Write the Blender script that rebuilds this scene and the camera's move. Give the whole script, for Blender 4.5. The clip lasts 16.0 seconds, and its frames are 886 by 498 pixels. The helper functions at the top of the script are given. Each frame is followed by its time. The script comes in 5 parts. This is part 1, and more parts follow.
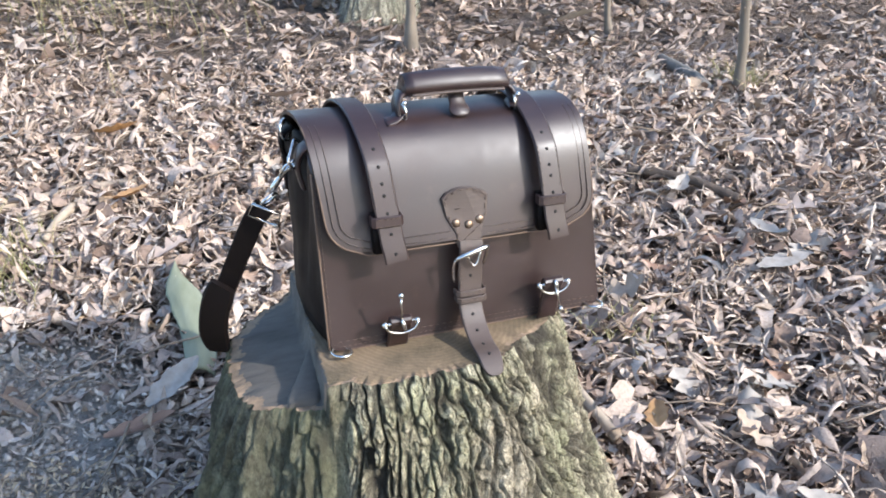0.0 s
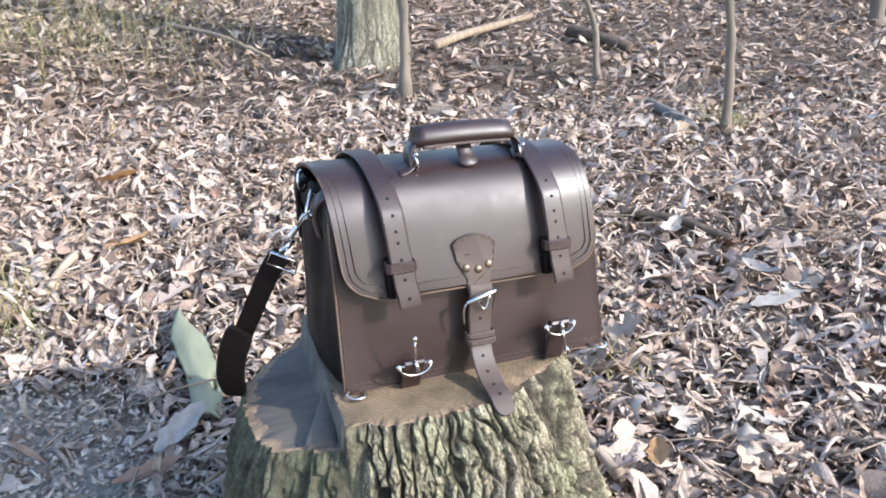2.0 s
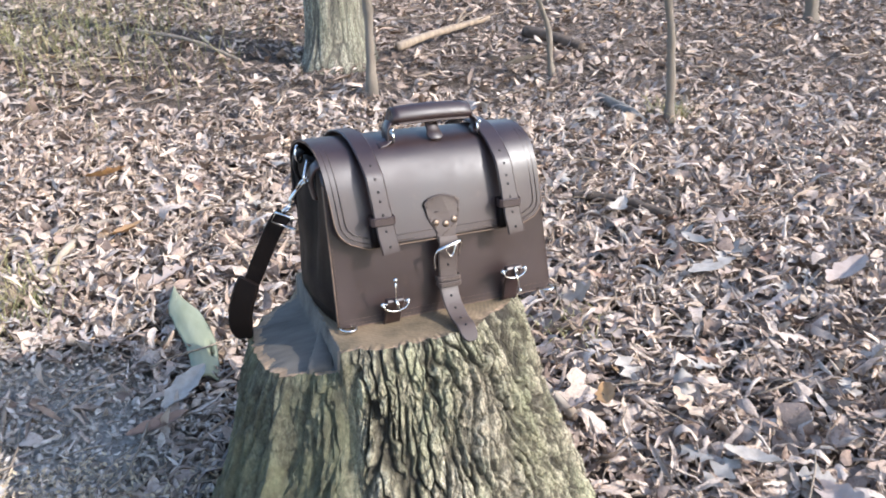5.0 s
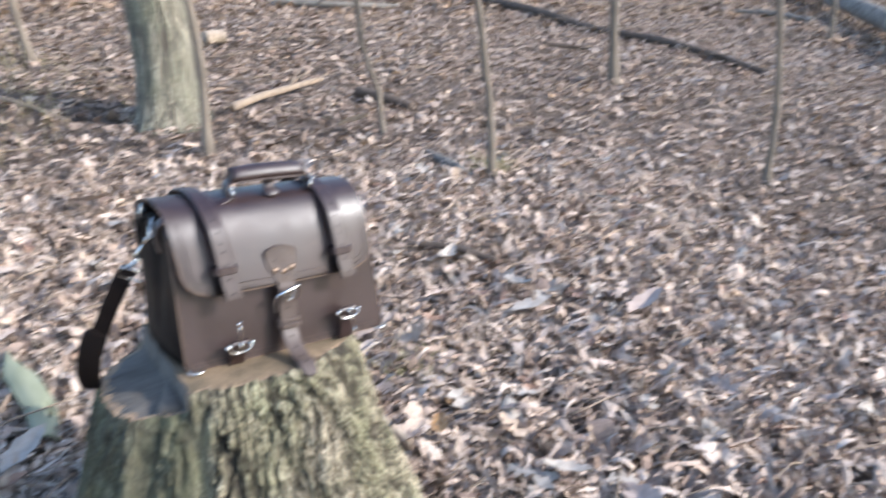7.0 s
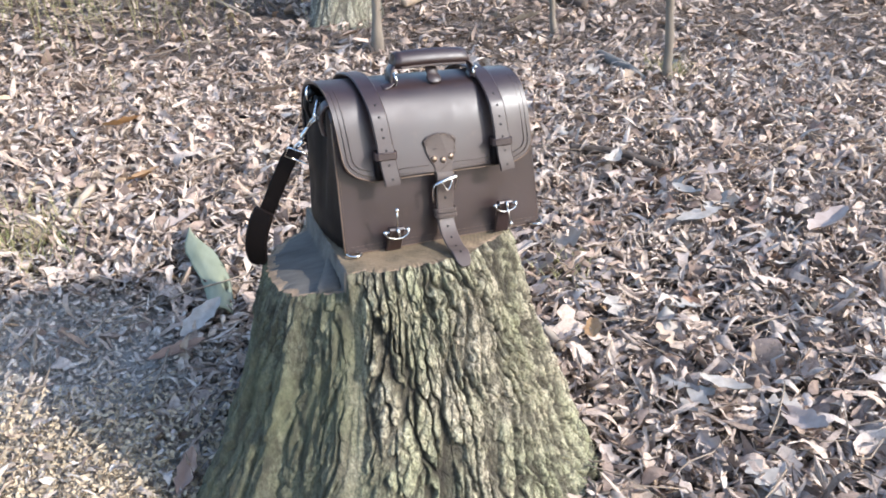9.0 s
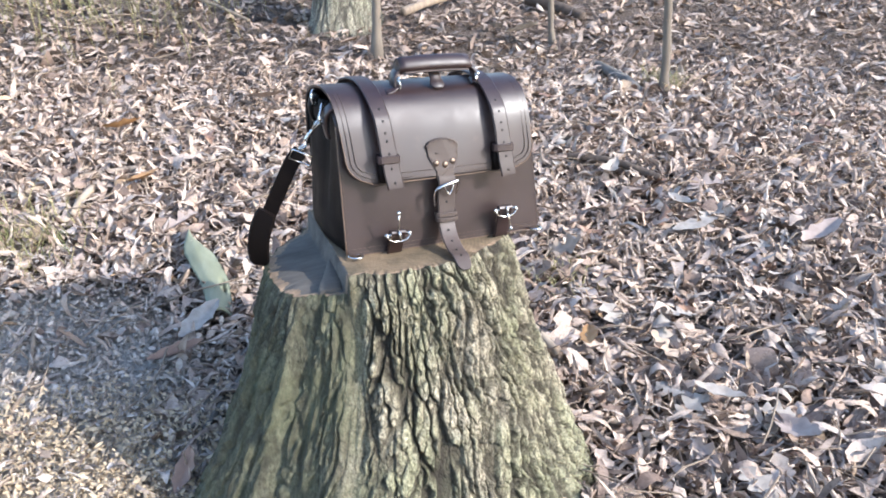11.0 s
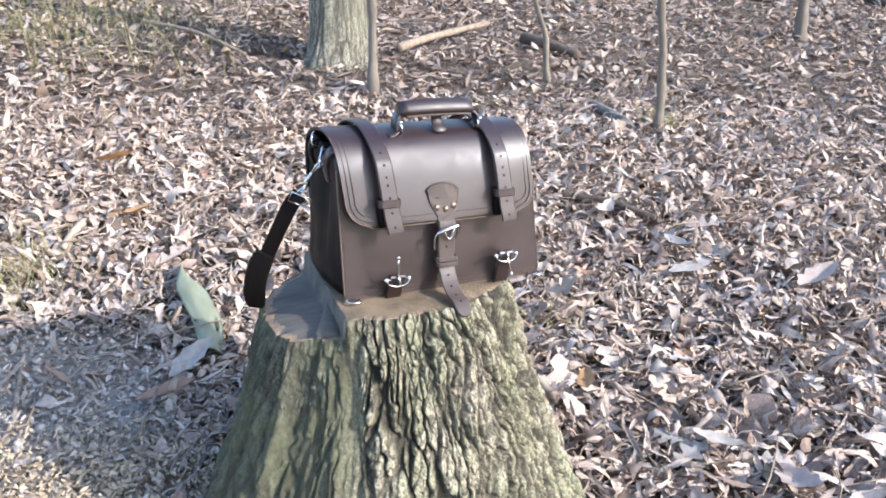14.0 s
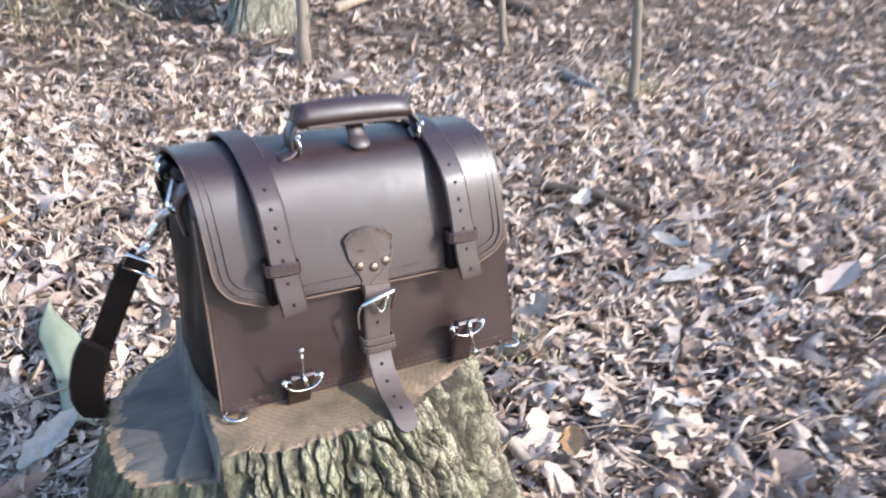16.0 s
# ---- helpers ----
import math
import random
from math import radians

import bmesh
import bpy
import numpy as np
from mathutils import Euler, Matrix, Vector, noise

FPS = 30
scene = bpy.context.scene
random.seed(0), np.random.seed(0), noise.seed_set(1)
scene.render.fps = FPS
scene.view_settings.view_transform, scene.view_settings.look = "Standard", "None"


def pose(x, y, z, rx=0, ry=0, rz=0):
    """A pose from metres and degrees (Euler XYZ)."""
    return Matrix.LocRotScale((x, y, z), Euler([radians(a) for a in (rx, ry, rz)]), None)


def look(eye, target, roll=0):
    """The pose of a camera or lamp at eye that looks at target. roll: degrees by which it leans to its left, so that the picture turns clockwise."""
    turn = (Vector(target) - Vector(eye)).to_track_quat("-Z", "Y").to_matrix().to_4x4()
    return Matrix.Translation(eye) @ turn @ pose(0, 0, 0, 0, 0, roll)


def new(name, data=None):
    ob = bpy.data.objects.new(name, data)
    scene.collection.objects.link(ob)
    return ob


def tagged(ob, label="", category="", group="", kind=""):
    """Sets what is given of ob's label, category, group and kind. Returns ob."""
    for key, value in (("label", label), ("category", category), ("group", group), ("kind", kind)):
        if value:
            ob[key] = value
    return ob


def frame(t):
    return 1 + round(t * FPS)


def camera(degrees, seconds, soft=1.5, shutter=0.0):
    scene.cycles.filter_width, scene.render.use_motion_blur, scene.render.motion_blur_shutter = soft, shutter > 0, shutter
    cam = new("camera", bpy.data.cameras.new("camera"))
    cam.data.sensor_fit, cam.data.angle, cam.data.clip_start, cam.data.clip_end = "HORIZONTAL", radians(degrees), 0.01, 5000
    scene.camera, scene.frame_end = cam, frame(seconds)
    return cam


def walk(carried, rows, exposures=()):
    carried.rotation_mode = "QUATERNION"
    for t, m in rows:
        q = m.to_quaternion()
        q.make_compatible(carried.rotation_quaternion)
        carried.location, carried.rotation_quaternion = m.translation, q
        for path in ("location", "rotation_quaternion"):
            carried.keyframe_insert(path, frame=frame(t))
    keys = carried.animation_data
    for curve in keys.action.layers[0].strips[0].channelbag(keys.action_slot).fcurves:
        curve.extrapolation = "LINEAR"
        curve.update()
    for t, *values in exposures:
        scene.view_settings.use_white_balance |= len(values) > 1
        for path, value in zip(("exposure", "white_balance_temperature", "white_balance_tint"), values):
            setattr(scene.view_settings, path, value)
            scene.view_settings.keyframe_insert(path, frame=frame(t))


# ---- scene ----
cam = camera(57.3, 16.0, soft=1.8, shutter=0.6)
PATH = [
    (0, (-0.155, -0.854, 1.139), (0.03, 0.927, 0.249), -5.3),
    (0.5, (-0.163, -0.872, 1.144), (0.036, 0.927, 0.293), -5.2),
    (1, (-0.172, -0.878, 1.158), (0.009, 0.951, 0.369), -5.4),
    (1.5, (-0.181, -0.879, 1.16), (0.042, 0.936, 0.35), -5.1),
    (2, (-0.186, -0.886, 1.164), (0.039, 0.933, 0.363), -5.5),
    (2.5, (-0.186, -0.885, 1.163), (0.116, 0.923, 0.363), -5.1),
    (3, (-0.188, -0.894, 1.166), (0.12, 0.913, 0.364), -4.0),
    (3.2, (-0.189, -0.898, 1.166), (0.097, 0.91, 0.358), -4.6),
    (5.3, (-0.256, -1.179, 1.207), (0.072, 0.626, 0.41), -6.5),
    (5.5, (-0.266, -1.213, 1.218), (0.124, 0.592, 0.451), -6.3),
    (6, (-0.264, -1.271, 1.242), (0.34, 0.515, 0.575), -4.4),
    (6.5, (-0.246, -1.297, 1.25), (0.575, 0.402, 0.586), -2.3),
    (7, (-0.262, -1.287, 1.238), (0.437, 0.449, 0.531), -3.7),
    (7.3, (-0.28, -1.288, 1.215), (0.214, 0.483, 0.427), -5.2),
    (7.5, (-0.269, -1.271, 1.221), (0.136, 0.492, 0.369), -5.8),
    (8, (-0.264, -1.269, 1.206), (0.087, 0.497, 0.337), -6.0),
    (8.5, (-0.26, -1.261, 1.2), (0.015, 0.512, 0.318), -5.9),
    (9, (-0.252, -1.267, 1.199), (0.03, 0.506, 0.316), -5.6),
    (9.2, (-0.253, -1.273, 1.199), (0.039, 0.498, 0.317), -5.5),
    (11.3, (-0.274, -1.283, 1.198), (0.027, 0.5, 0.343), -4.5),
    (11.5, (-0.277, -1.279, 1.198), (0.023, 0.51, 0.357), -5.2),
    (12, (-0.271, -1.257, 1.198), (0.023, 0.525, 0.338), -4.5),
    (12.5, (-0.275, -1.249, 1.203), (0.014, 0.546, 0.37), -4.5),
    (13, (-0.274, -1.249, 1.203), (0.032, 0.548, 0.38), -3.6),
    (13.5, (-0.277, -1.248, 1.207), (0.054, 0.554, 0.406), -3.1),
    (14, (-0.28, -1.252, 1.214), (0.057, 0.551, 0.418), -3.3),
    (14.5, (-0.281, -1.265, 1.213), (0.052, 0.536, 0.408), -3.8),
    (15, (-0.26, -1.211, 1.198), (0.037, 0.584, 0.366), -3.8),
    (15.5, (-0.222, -0.993, 1.193), (0.282, 0.776, 0.41), -1.5),
    (16, (-0.143, -0.759, 1.14), (0.283, 0.979, 0.248), -3.8),
]
walk(cam, [(t, look(eye, target, roll)) for t, eye, target, roll in PATH], [(0, 1.63, 6020, 10), (0.5, 1.79, 6020, 10), (1.5, 1.80, 6030, 11), (3.0, 1.76, 6030, 11), (6.5, 1.70, 6030, 12), (9, 1.70, 6020, 11), (12.5, 1.87, 5950, 12), (16, 1.88, 5950, 12)])

# ---- light ----
SUN_DIR = Vector((0.741, -0.481, 0.469)).normalized()
world = bpy.data.worlds.new("sky")
scene.world = world
world.use_nodes = True
wn, wl = world.node_tree.nodes, world.node_tree.links
sky = wn.new("ShaderNodeTexSky")
sky.sky_type = "NISHITA"
sky.sun_disc = False
sky.sun_elevation = math.asin(SUN_DIR.z)
sky.sun_rotation = math.atan2(SUN_DIR.x, SUN_DIR.y)
wl.new(sky.outputs[0], wn["Background"].inputs[0])
wn["Background"].inputs[1].default_value = 0.15
sun = new("sun", bpy.data.lights.new("sun", "SUN"))
sun.data.energy, sun.data.angle, sun.data.color = 2.05, radians(0.6), (1.0, 0.94, 0.86)
sun.matrix_world = look(SUN_DIR * 20, (0, 0, 0))


# ---- materials ----
def material(name, rough=0.6, metal=0.0, spec=0.5):
    m = bpy.data.materials.new(name)
    m.use_nodes = True
    b = m.node_tree.nodes["Principled BSDF"]
    b.inputs["Roughness"].default_value = rough
    b.inputs["Metallic"].default_value = metal
    b.inputs["Specular IOR Level"].default_value = spec
    return m, m.node_tree.nodes, m.node_tree.links, b


def noise_node(nt, lk, scale, detail=6.0, stretch=(1, 1, 1), rough=0.6, coords="Object"):
    tc, mp, n = nt.new("ShaderNodeTexCoord"), nt.new("ShaderNodeMapping"), nt.new("ShaderNodeTexNoise")
    mp.inputs["Scale"].default_value = stretch
    n.inputs["Scale"].default_value, n.inputs["Detail"].default_value, n.inputs["Roughness"].default_value = scale, detail, rough
    lk.new(tc.outputs[coords], mp.inputs[0])
    lk.new(mp.outputs[0], n.inputs["Vector"])
    return n.outputs["Fac"]


def ramp(nt, lk, src, stops, mode="LINEAR"):
    r = nt.new("ShaderNodeValToRGB")
    r.color_ramp.interpolation = mode
    els = r.color_ramp.elements
    while len(els) < len(stops):
        els.new(0.5)
    for e, (p, c) in zip(els, stops):
        e.position, e.color = p, (*c, 1) if len(c) == 3 else c
    lk.new(src, r.inputs[0])
    return r.outputs[0]


def mix(nt, lk, fac, a, b, mode="MIX"):
    m = nt.new("ShaderNodeMix")
    m.data_type, m.blend_type = "RGBA", mode
    for sock, v in ((m.inputs[0], fac), (m.inputs[6], a), (m.inputs[7], b)):
        if hasattr(v, "is_output"):
            lk.new(v, sock)
        else:
            sock.default_value = v if isinstance(v, (int, float)) else (*v, 1)
    return m.outputs[2]


def bump(nt, lk, b, src, strength, dist):
    n = nt.new("ShaderNodeBump")
    n.inputs["Strength"].default_value, n.inputs["Distance"].default_value = strength, dist
    lk.new(src, n.inputs["Height"])
    lk.new(n.outputs[0], b.inputs["Normal"])


def plain(name, c1, c2, scale=20, rough=0.6, metal=0.0, bumps=(60, 0.3, 0.002), stretch=(1, 1, 1), spec=0.5, random_mix=0.0):
    """A surface of two colours in soft patches, with fine relief."""
    m, nt, lk, b = material(name, rough, metal, spec)
    col = ramp(nt, lk, noise_node(nt, lk, scale, stretch=stretch), ((0.3, c1), (0.7, c2)))
    if random_mix:
        oi = nt.new("ShaderNodeObjectInfo")
        dark = tuple(v * 0.45 for v in c1)
        f = ramp(nt, lk, oi.outputs["Random"], ((0, (0, 0, 0)), (1, (random_mix,) * 3)))
        col = mix(nt, lk, f, col, dark)
    lk.new(col, b.inputs["Base Color"])
    if bumps:
        bump(nt, lk, b, noise_node(nt, lk, bumps[0], 4, stretch=stretch), bumps[1], bumps[2])
    return m


def leather(name, c, rough=0.42, worn=(0.16, 0.10, 0.07), amount=0.5, creases=0.0, spec=0.5):
    m, nt, lk, b = material(name, rough, spec=spec)
    big = noise_node(nt, lk, 7, 5)
    base = mix(nt, lk, ramp(nt, lk, big, ((0.35, (0, 0, 0)), (0.75, (1, 1, 1)))), tuple(v * 0.75 for v in c), tuple(v * 1.3 for v in c))
    scuffs = ramp(nt, lk, noise_node(nt, lk, 45, 8, rough=0.75), ((0.58, (0, 0, 0)), (0.78, (amount,) * 3)))
    lk.new(mix(nt, lk, scuffs, base, worn), b.inputs["Base Color"])
    r = ramp(nt, lk, noise_node(nt, lk, 14, 6), ((0.3, (rough - 0.08,) * 3), (0.7, (rough + 0.12,) * 3)))
    lk.new(r, b.inputs["Roughness"])
    if creases:
        bump(nt, lk, b, noise_node(nt, lk, 60, 5, stretch=(0.25, 1, 3)), creases, 0.002)
    else:
        bump(nt, lk, b, noise_node(nt, lk, 420, 3), 0.18, 0.0006)
    return m


LEATHER = leather("brown_leather", (0.023, 0.0102, 0.0086), 0.43, (0.07, 0.038, 0.028), 0.4, 0.0, 0.64)
# dark strap leather, blackened further to paint shade on the case's sides
LEATHER_DARK_SHADED = leather("dark_shaded_leather", (0.0075, 0.0052, 0.0046), 0.55, (0.028, 0.019, 0.015), 0.35, 0.0, 0.10)
LEATHER_TAN = leather("worn_brown_leather", (0.072, 0.052, 0.043), 0.50, (0.15, 0.10, 0.075), 0.6, 0.2, 0.42)
LEATHER_EDGE = plain("raw_leather_edge", (0.09, 0.056, 0.037), (0.14, 0.09, 0.06), 60, 0.7)
THREAD = plain("brown_thread", (0.06, 0.042, 0.031), (0.11, 0.077, 0.056), 200, 0.8, bumps=None)
HOLE = plain("dark_hole", (0.006, 0.005, 0.005), (0.012, 0.010, 0.009), 90, 0.9, bumps=None)
NICKEL = plain("nickel_steel", (0.68, 0.67, 0.65), (0.50, 0.49, 0.47), 60, 0.2, 1.0, bumps=None)
RIVET = plain("antique_brass", (0.27, 0.20, 0.15), (0.17, 0.125, 0.09), 80, 0.5, 1.0, bumps=None)
TWIG = plain("dry_twig", (0.30, 0.23, 0.16), (0.15, 0.11, 0.08), 30, 0.85, stretch=(1, 1, 0.3))
STICK_PALE = plain("barkless_stick", (0.38, 0.31, 0.23), (0.25, 0.19, 0.135), 25, 0.8)
LOG_GREY = plain("weathered_log", (0.21, 0.188, 0.16), (0.10, 0.088, 0.074), 22, 0.9, bumps=(40, 0.8, 0.01))
LOG_BROWN = plain("grey_brown_log", (0.26, 0.225, 0.185), (0.07, 0.057, 0.046), 9, 0.92, bumps=(36, 0.9, 0.012))
LOG_DARK = plain("rotten_log", (0.12, 0.085, 0.06), (0.05, 0.038, 0.03), 14, 0.95, bumps=(30, 0.9, 0.012))
BARK_YOUNG = plain("smooth_young_bark", (0.25, 0.20, 0.148), (0.11, 0.09, 0.068), 18, 0.85, stretch=(1, 1, 0.35), bumps=(70, 0.6, 0.004), random_mix=0.7)
GRASS = plain("winter_grass", (0.16, 0.18, 0.055), (0.42, 0.34, 0.17), 9, 0.8, bumps=None)
SAWDUST = plain("fresh_sawdust", (0.58, 0.455, 0.30), (0.38, 0.285, 0.18), 60, 0.9, bumps=None)


def leaf_material(name, stops):
    m, nt, lk, b = material(name, 0.8, spec=0.12)
    g = nt.new("ShaderNodeNewGeometry")
    col = ramp(nt, lk, g.outputs["Random Per Island"], stops)
    blot = ramp(nt, lk, noise_node(nt, lk, 85, 7, rough=0.75), ((0.33, (0.60, 0.57, 0.54)), (0.5, (1.0, 0.957, 0.915)), (0.68, (1.08, 1.04, 0.99))))
    lk.new(mix(nt, lk, 1.0, col, blot, "MULTIPLY"), b.inputs["Base Color"])
    bump(nt, lk, b, noise_node(nt, lk, 170, 5), 0.7, 0.004)
    return m


LEAF = leaf_material("dead_leaves", (
    (0.0, (0.18, 0.132, 0.105)), (0.15, (0.28, 0.212, 0.172)), (0.34, (0.40, 0.318, 0.262)), (0.55, (0.45, 0.37, 0.312)),
    (0.76, (0.49, 0.41, 0.35)), (0.94, (0.54, 0.465, 0.405)), (0.975, (0.42, 0.30, 0.19)), (1.0, (0.55, 0.49, 0.44))))
LEAF_CURL = leaf_material("rolled_leaves", ((0.0, (0.20, 0.15, 0.118)), (0.25, (0.38, 0.30, 0.245)), (0.6, (0.46, 0.38, 0.318)), (1.0, (0.54, 0.465, 0.40))))
CLOD = leaf_material("soil_crumb", ((0.0, (0.20, 0.175, 0.148)), (0.5, (0.39, 0.35, 0.305)), (1.0, (0.62, 0.565, 0.50))))
LEAF_PALE = leaf_material("pale_leaf_bits", ((0.0, (0.22, 0.18, 0.15)), (0.4, (0.42, 0.37, 0.32)), (1.0, (0.62, 0.56, 0.5))))
LEAF_MID = leaf_material("slope_dead_leaves", (
    (0.0, (0.15, 0.108, 0.083)), (0.2, (0.26, 0.195, 0.153)), (0.5, (0.37, 0.292, 0.237)), (0.8, (0.44, 0.362, 0.303)), (0.95, (0.48, 0.41, 0.35)), (1.0, (0.40, 0.28, 0.17))))
LEAF_FAR = leaf_material("far_dead_leaves", (
    (0.0, (0.15, 0.107, 0.08)), (0.3, (0.27, 0.195, 0.14)), (0.6, (0.35, 0.262, 0.19)), (0.9, (0.42, 0.335, 0.26)), (1.0, (0.48, 0.405, 0.33))))
LEAF_PINK = plain("pinkish_dry_leaf", (0.46, 0.365, 0.305), (0.34, 0.26, 0.215), 30, 0.85, spec=0.2)
LEAF_WHITE = plain("bleached_leaf", (0.42, 0.372, 0.32), (0.28, 0.243, 0.205), 40, 0.85, spec=0.2)
LEAF_TAN = plain("tan_dry_leaf", (0.46, 0.36, 0.275), (0.30, 0.225, 0.165), 35, 0.85, spec=0.2)
LEAF_BROWN = plain("brown_curled_leaf", (0.19, 0.11, 0.075), (0.28, 0.17, 0.11), 30, 0.5)
LEAF_ORANGE = plain("orange_dry_leaf", (0.46, 0.26, 0.10), (0.36, 0.19, 0.08), 30, 0.6)


def soil_material():
    m, nt, lk, b = material("forest_soil", 0.95, spec=0.2)
    a = noise_node(nt, lk, 2.2, 8)
    c = noise_node(nt, lk, 55, 8, rough=0.75)
    base = ramp(nt, lk, c, ((0.25, (0.07, 0.055, 0.045)), (0.5, (0.17, 0.135, 0.11)), (0.62, (0.28, 0.225, 0.185)), (0.75, (0.42, 0.35, 0.29))))
    tone = ramp(nt, lk, a, ((0.3, (0.8, 0.78, 0.76)), (0.7, (1.15, 1.1, 1.05))))
    at = nt.new("ShaderNodeAttribute")
    at.attribute_name = "bare"
    # bare soil made extra pale to stand in for sky fill in shade
    lifted_soil = ramp(nt, lk, c, ((0.36, (0.29, 0.258, 0.222)), (0.46, (0.50, 0.452, 0.395)), (0.55, (0.60, 0.548, 0.485)), (0.66, (0.74, 0.69, 0.62))))
    col = mix(nt, lk, 1.0, base, tone, "MULTIPLY")
    lk.new(mix(nt, lk, at.outputs["Fac"], col, lifted_soil), b.inputs["Base Color"])
    bump(nt, lk, b, c, 1.0, 0.05)
    return m


SOIL = soil_material()


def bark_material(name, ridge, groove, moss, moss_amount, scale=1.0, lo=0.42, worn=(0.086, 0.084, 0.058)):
    """Bark: plates and cracks by the groove attribute, the cracks' shade painted in, crusty chips on them, with lichen
    in patches.
    """
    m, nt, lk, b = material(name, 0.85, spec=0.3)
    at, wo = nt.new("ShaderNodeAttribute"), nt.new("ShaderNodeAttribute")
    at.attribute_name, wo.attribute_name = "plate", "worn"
    fine = noise_node(nt, lk, 150 * scale, 9, (1, 1, 0.6), 0.85)
    wide = noise_node(nt, lk, 17 * scale, 6, (1, 1, 0.3), 0.7)
    # small chips of crust with thin gaps
    tc, mp, vo, warp = nt.new("ShaderNodeTexCoord"), nt.new("ShaderNodeMapping"), nt.new("ShaderNodeTexVoronoi"), nt.new("ShaderNodeMix")
    warp.data_type = "VECTOR"
    warp.inputs[0].default_value = 0.02
    nz = nt.new("ShaderNodeTexNoise")
    nz.inputs["Scale"].default_value, nz.inputs["Detail"].default_value = 60 * scale, 5
    lk.new(tc.outputs["Object"], nz.inputs["Vector"])
    lk.new(tc.outputs["Object"], warp.inputs[4])
    lk.new(nz.outputs["Color"], warp.inputs[5])
    mp.inputs["Scale"].default_value = (1, 1, 0.5)
    lk.new(warp.outputs[1], mp.inputs[0])
    lk.new(mp.outputs[0], vo.inputs["Vector"])
    vo.feature = "DISTANCE_TO_EDGE"
    vo.inputs["Scale"].default_value = 120 * scale
    chips = ramp(nt, lk, vo.outputs["Distance"], ((0.0, (0.25, 0.25, 0.25)), (0.12, (0.9, 0.9, 0.9)), (0.4, (1.1, 1.1, 1.1))))
    plates = ramp(nt, lk, fine, ((0.40, tuple(v * 0.35 for v in ridge)), (0.5, ridge), (0.60, tuple(v * 1.75 for v in ridge))))
    plates = mix(nt, lk, 1.0, plates, ramp(nt, lk, wide, ((0.35, (0.6, 0.58, 0.55)), (0.65, (1.3, 1.3, 1.3)))), "MULTIPLY")
    patch = ramp(nt, lk, noise_node(nt, lk, 6.5 * scale, 8, (1, 1, 0.5), 0.7), ((lo, (0, 0, 0)), (lo + 0.22, (moss_amount,) * 3)))
    col = mix(nt, lk, patch, plates, ramp(nt, lk, fine, ((0.38, tuple(v * 0.4 for v in moss)), (0.5, moss), (0.62, tuple(v * 1.7 for v in moss)))))
    speck = ramp(nt, lk, noise_node(nt, lk, 170 * scale, 4), ((0.60, (0, 0, 0)), (0.72, (0.45, 0.45, 0.45))))
    col = mix(nt, lk, speck, col, (0.42, 0.385, 0.30))
    streak = ramp(nt, lk, noise_node(nt, lk, 60 * scale, 7, (1, 1, 0.12), 0.75), ((0.41, tuple(v * 0.3 for v in worn)), (0.5, worn), (0.59, tuple(v * 2.0 for v in worn))))
    streak = mix(nt, lk, 1.0, streak, ramp(nt, lk, fine, ((0.4, (0.5, 0.5, 0.5)), (0.6, (1.5, 1.5, 1.5)))), "MULTIPLY")
    col = mix(nt, lk, wo.outputs["Fac"], col, mix(nt, lk, patch, streak, tuple(v * 0.5 for v in moss)))
    col = mix(nt, lk, ramp(nt, lk, wo.outputs["Fac"], ((0, (0.3, 0.3, 0.3)), (0.8, (0, 0, 0)))), col, chips, "MULTIPLY")
    # groove tone holds dark inner bark plus the cracks' shade, painted by plate height
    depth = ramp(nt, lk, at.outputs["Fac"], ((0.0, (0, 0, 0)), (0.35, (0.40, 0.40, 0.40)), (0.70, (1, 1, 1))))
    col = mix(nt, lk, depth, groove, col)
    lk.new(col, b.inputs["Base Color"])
    bump(nt, lk, b, mix(nt, lk, ramp(nt, lk, wo.outputs["Fac"], ((0, (0.35, 0.35, 0.35)), (0.8, (0, 0, 0)))), fine, chips), 0.9, 0.009)
    return m


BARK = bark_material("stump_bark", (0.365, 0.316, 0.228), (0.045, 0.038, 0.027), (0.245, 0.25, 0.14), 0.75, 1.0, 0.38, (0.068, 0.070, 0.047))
# green bark, its base colour lowered to hold shade missing on the strip
BARK_SLAB = plain("smooth_green_inner_bark", (0.15, 0.16, 0.095), (0.22, 0.235, 0.17), 9, 0.85, bumps=(45, 0.35, 0.003), stretch=(1.5, 0.5, 1))
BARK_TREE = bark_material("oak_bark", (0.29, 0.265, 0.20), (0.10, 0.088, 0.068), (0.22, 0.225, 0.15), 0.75)


